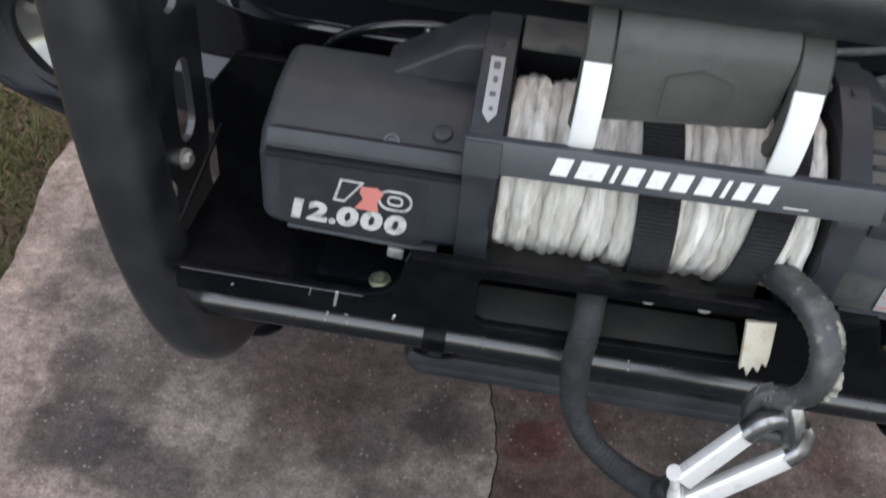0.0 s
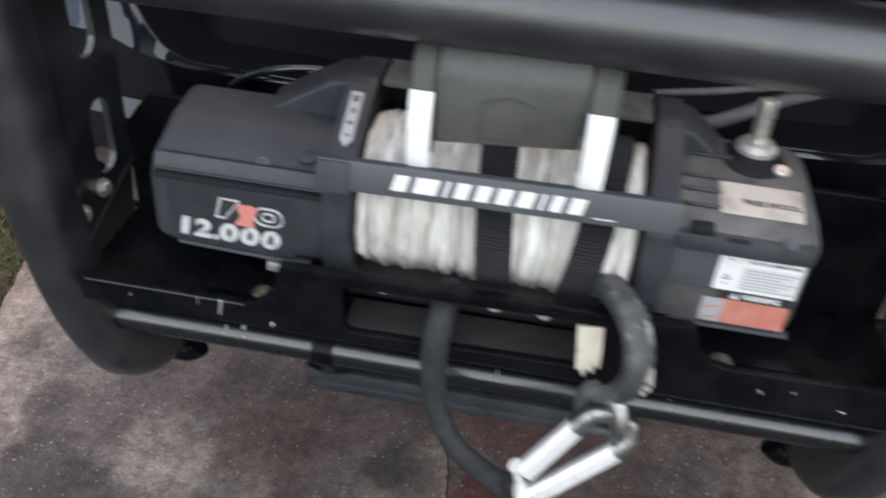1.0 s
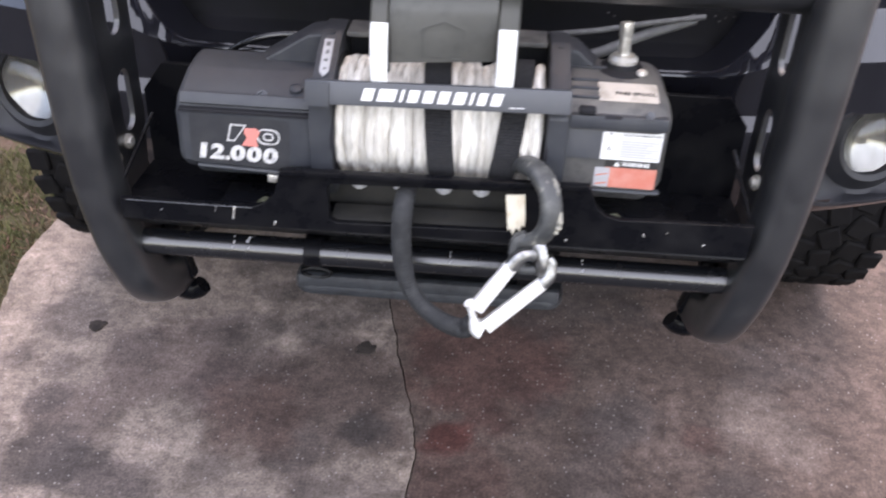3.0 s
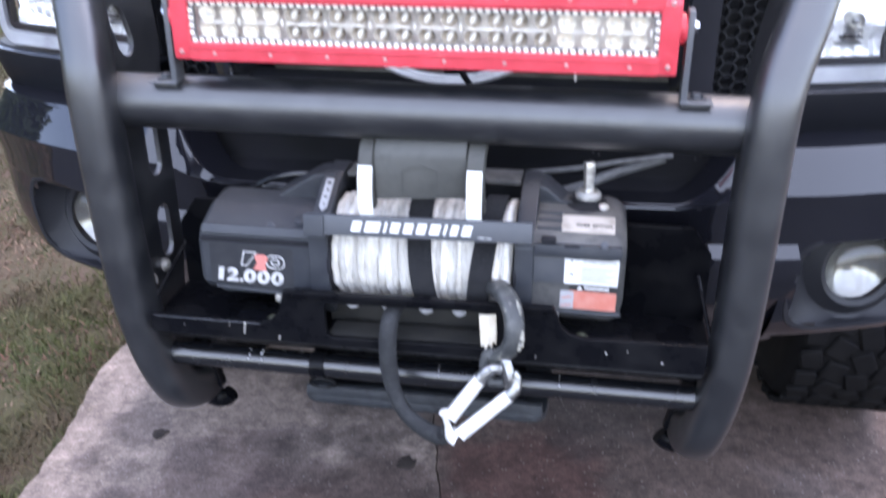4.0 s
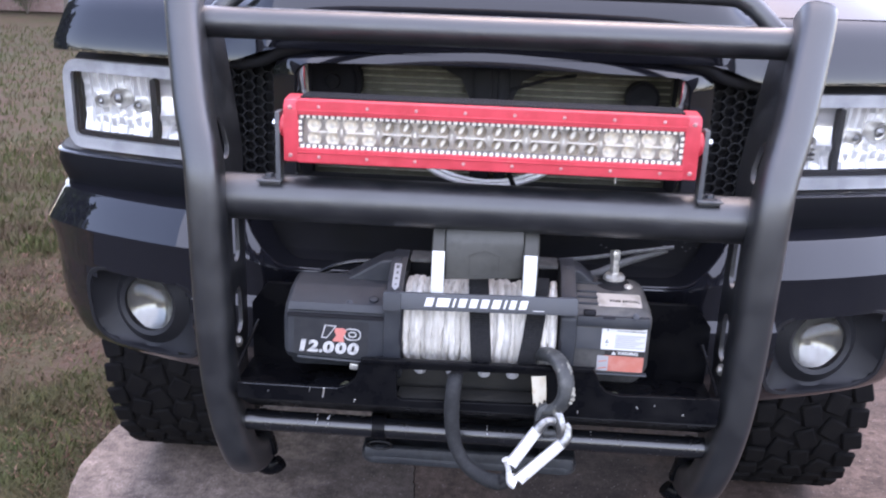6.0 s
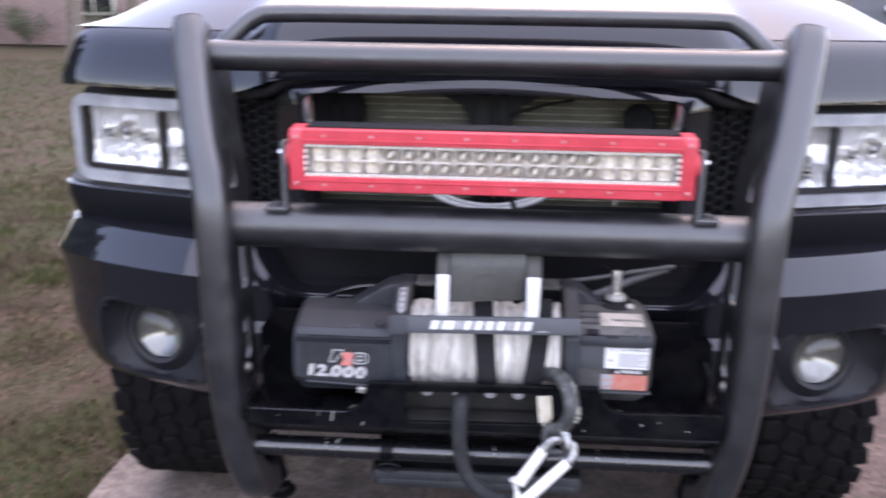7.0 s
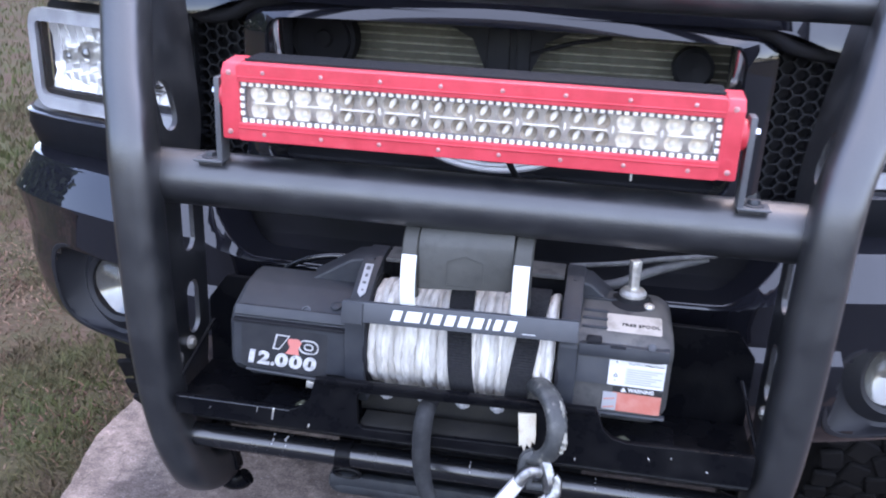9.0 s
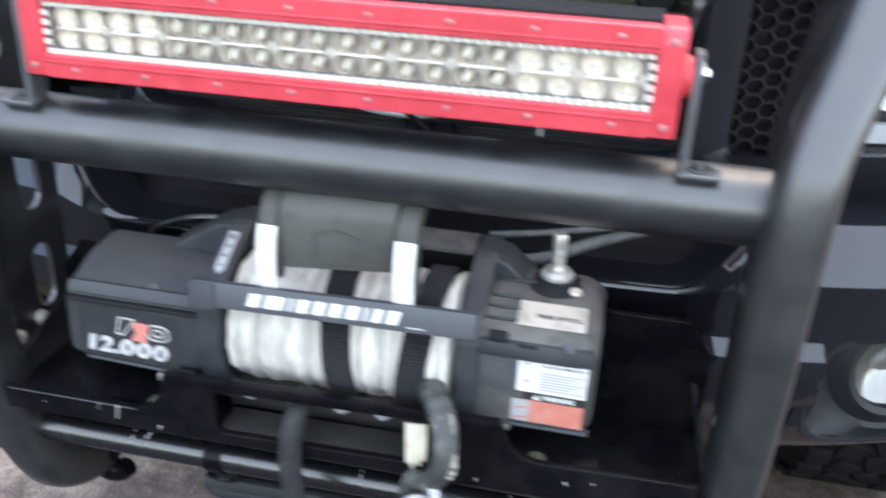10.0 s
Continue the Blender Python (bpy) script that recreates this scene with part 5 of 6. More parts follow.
# tag on the left end frame
tm = pose(-0.1285, 0.047, 0.9887, 29)
tag = part("frame_tag", placed(flat_shape([[(-0.0050, 0.028), (-0.0050, -0.018), (0.0, -0.025), (0.0050, -0.018), (0.0050, 0.028)]], 0.0016, 0.0003), tm), PRINT_GREY, winch, "narrow grey metal tag with a pointed end")
for k, (w, h) in enumerate(((0.0050, 0.0060), (0.0034, 0.0050), (0.0046, 0.0036), (0.0030, 0.0030))):
    part("tag_mark", placed(flat_shape([round_rect(w, h, 0.0008, 2, 0.0004 * (k % 2), 0.021 - 0.0118 * k)], 0.0006), tm @ pose(0, 0, 0.0010)), BRACKET, tag)
# drum
AX_Y, AX_Z, RR = 0.0710, 0.9140, 0.0640
mx = Matrix.Translation((0, AX_Y, AX_Z)) @ pose(0, 0, 0, 0, 90, 0)
drum = part("drum", lathe(bmesh.new(), [(0.0725, -0.118), (0.0725, -0.114), (0.04, -0.112), (0.04, 0.115), (0.0725, 0.117), (0.0725, 0.121)], mx, 40), DARK, winch, "black rope drum")


def build_coil(x, r, minor, seed, lean):
    """One wrap of braided rope round the drum."""
    bm = bmesh.new()
    n, seg = 96, 12
    rng_ = random.Random(seed)
    ph = rng_.uniform(0, 6)
    rings = []
    for i in range(n):
        w = 2 * math.pi * i / n
        wob = 0.0014 * math.sin(2 * w + ph) + 0.0006 * math.sin(5 * w + ph * 2)
        cx_ = x + lean * math.cos(w) + wob
        rad = r + 0.0012 * math.sin(3 * w + ph)
        c = Vector((cx_, AX_Y - rad * math.cos(w), AX_Z + rad * math.sin(w)))
        out = Vector((0, -math.cos(w), math.sin(w)))
        ring = []
        for k in range(seg):
            a = 2 * math.pi * k / seg
            lump = 1 + 0.10 * math.cos(2 * a + i * 0.9 + ph) + 0.065 * math.cos(3 * a - i * 0.9)
            ring.append(bm.verts.new(c + out * (minor * lump * math.cos(a)) + Vector((minor * lump * math.sin(a), 0, 0))))
        rings.append(ring)
    for i in range(n):
        a, b = rings[i], rings[(i + 1) % n]
        for k in range(seg):
            bm.faces.new((a[k], a[(k + 1) % seg], b[(k + 1) % seg], b[k]))
    return bm


part("rope_layer", lathe(bmesh.new(), [(0.04, -0.112), (RR - 0.001, -0.111), (RR - 0.001, 0.114), (0.04, 0.115)], mx, 48), ROPE, drum)
x, k = -0.109, 0
rng = random.Random(2)
while x < 0.113:
    minor = rng.uniform(0.0054, 0.0064)
    deep = rng.uniform(0.0, 0.0015) if k % 3 else rng.uniform(0.002, 0.0042)
    part("rope_wrap", build_coil(x, RR - deep, minor, 50 + k, rng.uniform(-0.002, 0.002)), ROPE, drum, sharp=60)
    x += minor * 1.46
    k += 1


def build_strap(x_top, x_bot, w, r, name, label):
    """A webbing band laid over the rope from the top of the drum round its front."""
    bm = bmesh.new()
    rows = []
    for i in range(289):
        t = i / 288
        a = radians(110 - 190 * t)
        s = smooth01(t)
        x_ = x_top + (x_bot - x_top) * s
        rib = 0.0007 * math.cos(i * math.pi / 2)
        row = []
        for u, h in ((-0.5, 0), (-0.46, 0.0022), (0.46, 0.0022), (0.5, 0)):
            q = r + h + rib
            row.append(bm.verts.new((x_ + w * u, AX_Y - q * math.cos(a), AX_Z + q * math.sin(a))))
        rows.append(row)
    for a, b in zip(rows, rows[1:]):
        for k in range(3):
            bm.faces.new((a[k], a[k + 1], b[k + 1], b[k]))
    return part(name, bm, WEBBING, winch, label)


build_strap(-0.006, 0.008, 0.030, RR + 0.0075, "rope_strap", "black webbing strap over the rope")
build_strap(0.089, 0.069, 0.028, RR + 0.0075, "rope_strap", "black webbing strap slanting over the rope")
# tie bar with its plain white lettering-like bars
tie = part("tie_bar", boxed((0.281, 0.012, 0.0255), (-0.001, -0.006, 0.9745), 0.0025, (-14, -1.2, 0)), TIEBAR, winch, "flat grey tie bar across the drum")
part("tie_pad", boxed((0.026, 0.004, 0.0262), (-0.128, -0.0125, 0.9715), 0.0015, (-14, -1.2, 0)), HOUSING, tie)
face = Matrix.Translation((-0.001, -0.006, 0.9745)) @ pose(0, 0, 0, -14, -1.2, 0) @ pose(0, -0.0064, 0, 90)
x = -0.0785
for w in (0.0165, 0.0235, 0.0080, 0.0160, 0.0160, 0.0160, 0.0170, 0.0080, 0.0138, 0.0160):
    sl = 0.0036
    outline = [(x - sl * 0.5, -0.0064), (x + w - 0.0050 - sl * 0.5, -0.0064), (x + w - 0.0050 + sl * 0.5, 0.0064), (x + sl * 0.5, 0.0064)]
    shapes = [outline]
    part("brand_bar", placed(flat_shape(shapes, 0.0008), face), PRINT_WHITE, tie)
    x += w + 0.0001
part("brand_underline", placed(flat_shape([[(0.076, -0.0080), (0.092, -0.0080), (0.092, -0.0073), (0.076, -0.0073)]], 0.0008), face), PRINT_WHITE, tie)
# rating figures and the plain mark on the motor
mface = pose(-0.2235, 0.0034, 0.8868, 90, 1.6, 0)
rating = part("rating_number", placed(lettering("1", 0.0170, 0.0004, 0.12, 0.0012, 0.0105), mface @ pose(-0.0395, 0, 0)), PRINT_WORN, motor, "white rating number 12.000")
for ch, dx, wd in (("2", -0.0245, 0.0165), (".", -0.0125, 0.0052), ("0", -0.0005, 0.0170), ("0", 0.0180, 0.0170), ("0", 0.0365, 0.0170)):
    part("figure", placed(lettering(ch, 0.0170, 0.0004, 0.12, 0.0012, wd), mface @ pose(dx, 0, 0)), PRINT_WORN, rating)
mark = pose(-0.206, 0.0034, 0.9115, 90, 2, 0)
part("mark_panel", placed(flat_shape([round_rect(0.112, 0.060, 0.004, 3, -0.014, -0.010)], 0.0006), mark @ pose(0, 0, -0.0008)), MARK_PANEL, motor, "dark printed panel")
part("mark_outline", placed(flat_shape([[(-0.029, -0.010), (-0.020, -0.010), (-0.006, 0.011), (-0.024, 0.011)], [(-0.0265, -0.0085), (-0.0205, -0.0085), (-0.0085, 0.0095), (-0.0225, 0.0095)]], 0.0008), mark), PRINT_WORN, motor)
part("mark_outline", placed(flat_shape([round_rect(0.026, 0.019, 0.009, 6, 0.018, -0.001), round_rect(0.0225, 0.0155, 0.0075, 6, 0.018, -0.001)], 0.0008), mark), PRINT_WORN, motor)
part("mark_outline", placed(flat_shape([round_rect(0.012, 0.009, 0.004, 6, 0.018, -0.001), round_rect(0.009, 0.006, 0.0029, 6, 0.018, -0.001)], 0.0008), mark), PRINT_WORN, motor)
part("mark_block", placed(flat_shape([[(-0.012, -0.014), (0.006, -0.014), (0.0045, -0.006), (0.009, 0.004), (0.004, 0.008), (-0.008, 0.007), (-0.009, 0.002), (-0.006, -0.004)]], 0.0012), mark), PRINT_RED, motor, "red printed block")
# clutch lever
knob = part("clutch_base", lathe(bmesh.new(), [(0.030, 0.0), (0.029, 0.005), (0.0205, 0.008), (0.019, 0.013), (0.0003, 0.013)], pose(0.201, 0.092, 0.977), 24), DARK, winch, "black clutch dial")
part("clutch_hub", lathe(bmesh.new(), [(0.0165, 0.012), (0.0165, 0.017), (0.0130, 0.021), (0.0003, 0.022)], pose(0.201, 0.092, 0.977), 20), CHROME_WORN, knob, "dull chrome hub")
lev = bmesh.new()
box(lev, (0.0110, 0.0095, 0.040), (0.2005, 0.094, 1.013), 0.0015, (-4, 0, 24))
box(lev, (0.0125, 0.0105, 0.016), (0.2003, 0.0950, 1.0265), 0.0015, (-4, 0, 24))
part("clutch_lever", lev, CHROME_WORN, knob, "upright chrome clutch lever")
bolt(knob, (0.221, 0.074, 0.984), (0, -0.2, 1), 0.004, CHROME_WORN)
# labels on the gear housing
gm = pose(0.2105, 0.0037, 0.9275, 90, 0.6, 0)
lab = part("caution_label", placed(flat_shape([round_rect(0.065, 0.035, 0.001, 2)], 0.0006), gm), LABEL_WHITE, gear, "white instruction label with fine print")
part("label_heading", placed(lettering("CLUTCH OPERATION", 0.0024, 0.0003, width=0.040), gm @ pose(0.010, 0.0125, 0.0006)), PRINT_DARK, lab)
part("label_panel", placed(flat_shape([round_rect(0.045, 0.0225, 0.001, 2, 0.0095, -0.0035)], 0.0005), gm @ pose(0, 0, 0.0004)), material("pale_grey_label", (0.58, 0.58, 0.58), 0.45), lab)
for k in range(7):
    part("print_line", placed(flat_shape([[(-0.011, 0), (0.030 - 0.006 * (k % 3), 0), (0.030 - 0.006 * (k % 3), 0.0011), (-0.011, 0.0011)]], 0.0004), gm @ pose(0, 0.0045 - 0.0030 * k, 0.0009)), PRINT_GREY, lab)
tri_ = [(-0.0265, -0.0065), (-0.0205, -0.0065), (-0.0235, -0.0010)]
part("warning_triangle", placed(flat_shape([tri_, [(-0.0252, -0.0058), (-0.0218, -0.0058), (-0.0235, -0.0026)]], 0.0004), gm @ pose(0, 0, 0.0006)), PRINT_DARK, lab)
part("print_dot", placed(flat_shape([round_rect(0.0022, 0.0022, 0.001, 4, -0.0235, 0.013)], 0.0004), gm @ pose(0, 0, 0.0006)), PRINT_DARK, lab)
part("print_dot", placed(flat_shape([[(-0.0255, -0.0115), (-0.0220, -0.0115), (-0.0235, -0.0085)]], 0.0004), gm @ pose(0, 0, 0.0006)), PRINT_GREY, lab)
wm = pose(0.2140, 0.0042, 0.9050, 90, 0.6, 0)
wl = part("warning_strip", placed(flat_shape([round_rect(0.057, 0.0085, 0.0008, 2)], 0.0006), wm), PRINT_DARK, gear, "black warning strip")
part("warning_word", placed(lettering("WARNING", 0.0046, 0.0003, 0, 0.0002, 0.030), wm @ pose(0.004, 0, 0.0006)), PRINT_WHITE, wl)
part("warning_triangle", placed(flat_shape([[(-0.0195, -0.0028), (-0.0125, -0.0028), (-0.0160, 0.0030)]], 0.0004), wm @ pose(0, 0, 0.0006)), PRINT_WHITE, wl)
rm = pose(0.2140, 0.0047, 0.8880, 90, 0.6, 0)
rl = part("red_label", placed(flat_shape([round_rect(0.057, 0.0245, 0.001, 2)], 0.0006), rm), LABEL_RED, gear, "faded red label")
part("pictogram", placed(flat_shape([round_rect(0.0165, 0.0235, 0.001, 2, -0.0310, -0.0005)], 0.0007), rm), PRINT_GREY, rl, "grey pictogram strip")
for k in range(4):
    part("pictogram_line", placed(flat_shape([[(-0.0375, -0.010 + 0.0055 * k), (-0.0250, -0.0075 + 0.0055 * k), (-0.0250, -0.0060 + 0.0055 * k), (-0.0375, -0.0085 + 0.0055 * k)]], 0.0004), rm @ pose(0, 0, 0.0008)), PRINT_GREY if k % 2 else LABEL_RED, rl)
fm = pose(0.2035, 0.0360, 0.9755, 13.5, 0, 0)
fl = part("free_spool_label", placed(flat_shape([round_rect(0.064, 0.034, 0.002, 2)], 0.0006), fm), LABEL_TAN, gear, "dusty tan dial label")
part("label_words", placed(lettering("FREE SPOOL", 0.0050, 0.0003, 0, 0.0001, 0.044), fm @ pose(0.008, -0.003, 0.0006)), PRINT_DARK, fl)
# winch wiring
for pts, r in (([(-0.285, 0.16, 0.930), (-0.262, 0.155, 0.955), (-0.225, 0.15, 0.972), (-0.185, 0.15, 0.978), (-0.150, 0.15, 0.972)], 0.0042), ([(0.120, 0.175, 0.988), (0.180, 0.190, 0.992), (0.240, 0.200, 1.001), (0.310, 0.210, 1.010)], 0.0035)):
    part("power_cable", sweep(bmesh.new(), spline(pts, 7), r, 10), CABLE_GREY if r < 0.004 else LOWBAR, winch, "dusty power cable" if r < 0.004 else "shiny black power cable")
part("cable_sleeve", sweep(bmesh.new(), spline([(0.150, 0.165, 0.965), (0.185, 0.180, 0.968), (0.235, 0.20, 0.985), (0.300, 0.215, 1.005)], 7), 0.0068, 10), CABLE_GREY, winch, "grey cable sleeve")
bolt(winch, (-0.186, 0.145, 0.974), (0, -0.3, 1), 0.005, CHROME, "terminal")

# ---- rope guard under the cross tube ----
guard = thing("rope_guard", "olive grey rubber flap with white side strips above the rope", "guard")


def flap_rows(x0, x1, prof, thick):
    bm = bmesh.new()
    prof = [Vector((0, y, z)) for y, z in prof]
    rows = []
    for x in (x0, x0 + 0.002, x1 - 0.002, x1):
        edge = x in (x0, x1)
        col = []
        for s in (1, -1):
            seq = range(len(prof)) if s > 0 else range(len(prof) - 1, -1, -1)
            for i in seq:
                a, b = prof[max(i - 1, 0)], prof[min(i + 1, len(prof) - 1)]
                t = (b - a).normalized()
                n = Vector((0, -t.z, t.y))
                col.append(bm.verts.new((x, prof[i].y + n.y * s * thick * (0.25 if edge else 0.5), prof[i].z + n.z * s * thick * (0.25 if edge else 0.5))))
        rows.append(col)
    for a, b in zip(rows, rows[1:]):
        for k in range(len(a)):
            bm.faces.new((a[k], a[(k + 1) % len(a)], b[(k + 1) % len(b)], b[k]))
    bm.faces.new(rows[0][::-1])
    bm.faces.new(rows[-1])
    return bm


FLAP_PROFILE = [(p.y, p.z) for p in spline([(0, 0.075, 1.076), (0, 0.040, 1.075), (0, 0.022, 1.071), (0, 0.013, 1.062), (0, 0.010, 1.050), (0, 0.010, 1.028), (0, 0.013, 1.003)], 4)]
bm = flap_rows(-0.054, 0.057, FLAP_PROFILE, 0.006)
for v in bm.verts:
    v.co.y += 0.010 * max(0.0, v.co.x + 0.054) / 0.11 * max(0.0, 1.06 - v.co.z) / 0.055
    v.co.z += 0.004 * max(0.0, v.co.x + 0.054) / 0.11
part("flap", bm, FLAP, guard, "olive grey rubber flap")
tmp = flat_shape([[(-0.0215, -0.018), (-0.0215, 0.013), (0.0, 0.0205), (0.0215, 0.013), (0.0215, -0.018)], [(-0.0208, -0.0173), (-0.0208, 0.0125), (0.0, 0.0197), (0.0208, 0.0125), (0.0208, -0.0173)]], 0.0010)
part("flap_emboss", placed(tmp, pose(0.002, 0.0062, 1.030, 90)), FLAP_DARK, guard)
EAR = [(p.y, p.z) for p in spline([(0, 0.085, 1.074), (0, 0.045, 1.073), (0, 0.020, 1.064), (0, 0.010, 1.048), (0, 0.008, 1.028), (0, 0.012, 1.004), (0, 0.020, 0.992)], 4)]
part("ear", flap_rows(-0.074, -0.0545, EAR, 0.012), FLAP_DARK, guard, "dark rubber side strap")
part("ear", flap_rows(0.0575, 0.080, EAR, 0.012), FLAP_DARK, guard, "dark rubber side strap")
STRIP = [(p.y, p.z) for p in spline([(0, 0.004, 1.047), (0, -0.001, 1.034), (0, -0.003, 1.019), (0, -0.003, 1.003), (0, -0.001, 0.990), (0, 0.006, 0.978)], 4)]
part("white_strip", flap_rows(-0.0725, -0.0550, STRIP, 0.006), WHITE_PAD, guard, "white plastic strip")
part("white_strip", flap_rows(0.0590, 0.0775, STRIP, 0.006), WHITE_PAD, guard, "white plastic strip")

# ---- rope end: sleeve loop, hook and carabiner ----
loop = thing("rope_sleeve", "loop of grey-black sleeved strap hanging from the winch", "strap")
LOOP = spline([(-0.030, 0.010, 0.866), (-0.033, -0.028, 0.852), (-0.034, -0.037, 0.815), (-0.031, -0.039, 0.782), (-0.024, -0.043, 0.757), (-0.009, -0.052, 0.737), (0.013, -0.064, 0.727), (0.034, -0.078, 0.728), (0.046, -0.088, 0.736), (0.053, -0.092, 0.747)], 24)
part("sleeve", sweep(bmesh.new(), LOOP, lambda t: 0.0093 + 0.0003 * math.cos(t * 520) + 0.0006 * math.sin(t * 9), 18, flat=1.16, up=(1, 0, 0)), HOSE, loop)
part("end_cuff", sweep(bmesh.new(), LOOP[-26:-2], lambda t: 0.0103 - 0.0015 * abs(2 * t - 1) ** 6, 18, flat=1.15, up=(1, 0, 0)), WEBBING, loop, "black stitched cuff")
part("top_cuff", sweep(bmesh.new(), LOOP[2:16], lambda t: 0.0102 - 0.0012 * abs(2 * t - 1) ** 6, 18, flat=1.15, up=(1, 0, 0)), WEBBING, loop)
hook = thing("winch_hook", "black rubber-coated clevis hook over the tray edge", "hook")
HOOKMAT = material("worn_black_rubber", (0.030, 0.032, 0.033), 0.5, second=(0.075, 0.076, 0.072), scale=40, low=0.45, high=0.65, third=(0.22, 0.21, 0.18), scale3=75, low3=0.60, high3=0.72, bump=0.5, bump_scale=180)
HOOKWEAR = material("worn_rubber_edge", (0.30, 0.28, 0.23), 0.5, second=(0.10, 0.10, 0.09), scale=90, low=0.4, high=0.65, bump=0.5, bump_scale=250)
pts = spline([(0.096, 0.012, 0.893), (0.101, -0.012, 0.904), (0.111, -0.034, 0.908), (0.121, -0.052, 0.901), (0.126, -0.064, 0.885), (0.125, -0.070, 0.865), (0.117, -0.070, 0.849), (0.104, -0.065, 0.839), (0.093, -0.060, 0.838)], 6)
part("hook_body", sweep(bmesh.new(), pts, lambda t: 0.0138 - 0.0035 * t + 0.0005 * math.cos(t * 150), 18, flat=0.72, up=(0, 0, 1), square=2.6), HOOKMAT, hook)
for a_, b_, r_, off in ((14, 22, 0.0030, (0.0085, -0.004, 0.003)), (25, 34, 0.0034, (0.0100, -0.005, 0.0)), (8, 24, 0.0026, (-0.004, -0.007, -0.002))):
    part("worn_patch", sweep(bmesh.new(), [p + Vector(off) for p in pts[a_:b_]], lambda t: r_ * (0.35 + 0.65 * math.sin(math.pi * t) + 0.25 * math.sin(t * 23)), 8), HOOKWEAR, hook, "pale worn edge")
# clevis below the hook: a dark prong and a bare steel one
part("clevis_prong", sweep(bmesh.new(), spline([(0.104, -0.064, 0.846), (0.095, -0.065, 0.840), (0.0925, -0.067, 0.830), (0.0945, -0.071, 0.818), (0.101, -0.074, 0.812)], 6), 0.0062, 12, flat=1.2, square=2.6), HOOKMAT, hook)
part("clevis_prong", sweep(bmesh.new(), spline([(0.111, -0.064, 0.848), (0.1135, -0.068, 0.841), (0.1185, -0.073, 0.831), (0.1225, -0.077, 0.818), (0.122, -0.076, 0.808)], 6), lambda t: 0.0066 + 0.0012 * math.sin(math.pi * t), 12, flat=1.25, square=2.8), STEEL_LINK, hook, "bare steel clevis prong")
part("clevis_pin", sweep(bmesh.new(), [Vector((0.098 + 0.0055 * k, -0.075, 0.8105 + 0.0002 * k)) for k in range(6)], 0.0058, 12), HOOKMAT, hook)
tag = tagged(part("strap_end", placed(flat_shape([[(-0.0095, 0.018), (0.0095, 0.018), (0.0090, -0.008), (0.0080, -0.016), (0.0050, -0.013), (0.0030, -0.021), (-0.001, -0.016), (-0.004, -0.024), (-0.0065, -0.017), (-0.0090, -0.019)]], 0.006, 0.001), pose(0.0915, -0.030, 0.856, 72, -6, 0)), TAN_TAG, None), "frayed tan webbing strap end below the hook", "strap")
carab = thing("carabiner", "polished aluminium carabiner clipped to the strap loop", "carabiner")
ALU_CAST = material("cast_aluminium", (0.80, 0.79, 0.77), 0.48, metal=0.35, second=(0.55, 0.54, 0.52), scale=120, low=0.5, high=0.72, bump=0.25, bump_scale=400)
FACE = Vector((0.35, -0.75, 0.55))  # the bars' broad sides face forward and up
P1, P2 = Vector((0.0550, -0.097, 0.7700)), Vector((0.0893, -0.0842, 0.8200))
Q1, Q2 = Vector((0.0672, -0.097, 0.7462)), Vector((0.1250, -0.0845, 0.8012))
part("gate_bar", sweep(bmesh.new(), [P1.lerp(P2, k / 10) for k in range(11)], lambda t: 0.0083 - 0.0008 * t, 20, up=FACE, flat=0.78, square=5.0), ALU, carab)
part("spine_bar", sweep(bmesh.new(), [Q1.lerp(Q2, k / 10) for k in range(11)], lambda t: 0.0083 - 0.0008 * t, 20, up=FACE, flat=0.78, square=5.0), ALU, carab)
part("bend", sweep(bmesh.new(), spline([P2 - (P2 - P1).normalized() * 0.002, P2 + Vector((0.0045, 0.002, 0.0065)), (0.1000, -0.080, 0.8310), (0.1065, -0.078, 0.8320), (0.1130, -0.076, 0.8295)], 6), lambda t: 0.0074 - 0.0012 * t, 18, up=FACE, square=3.2), STEEL_LINK, carab, "grey bent end")
part("bend", sweep(bmesh.new(), spline([Q2 - (Q2 - Q1).normalized() * 0.002, Q2 + Vector((0.0055, 0.002, 0.0065)), (0.1318, -0.080, 0.8150), (0.1315, -0.078, 0.8225), (0.1275, -0.077, 0.8285)], 6), lambda t: 0.0074 - 0.0022 * t, 18, up=FACE, square=3.2), STEEL_LINK, carab, "grey bent end")
part("end_piece", sweep(bmesh.new(), spline([(0.0470, -0.098, 0.7775), (0.0490, -0.098, 0.7725), (0.0518, -0.098, 0.7610), (0.0545, -0.098, 0.7480), (0.0575, -0.098, 0.7420), (0.0620, -0.098, 0.7400)], 6), lambda t: 0.0058 - 0.0020 * math.sin(math.pi * min(1.0, t * 1.5)) + 0.0042 * max(0.0, t - 0.45), 16, up=(0, 1, 0), flat=1.3), ALU_CAST, carab, "pale cast end piece")
part("end_shoulder", boxed((0.013, 0.016, 0.010), (0.0585, -0.0975, 0.7455), 0.003, (0, -42, 0)), ALU_CAST, carab)

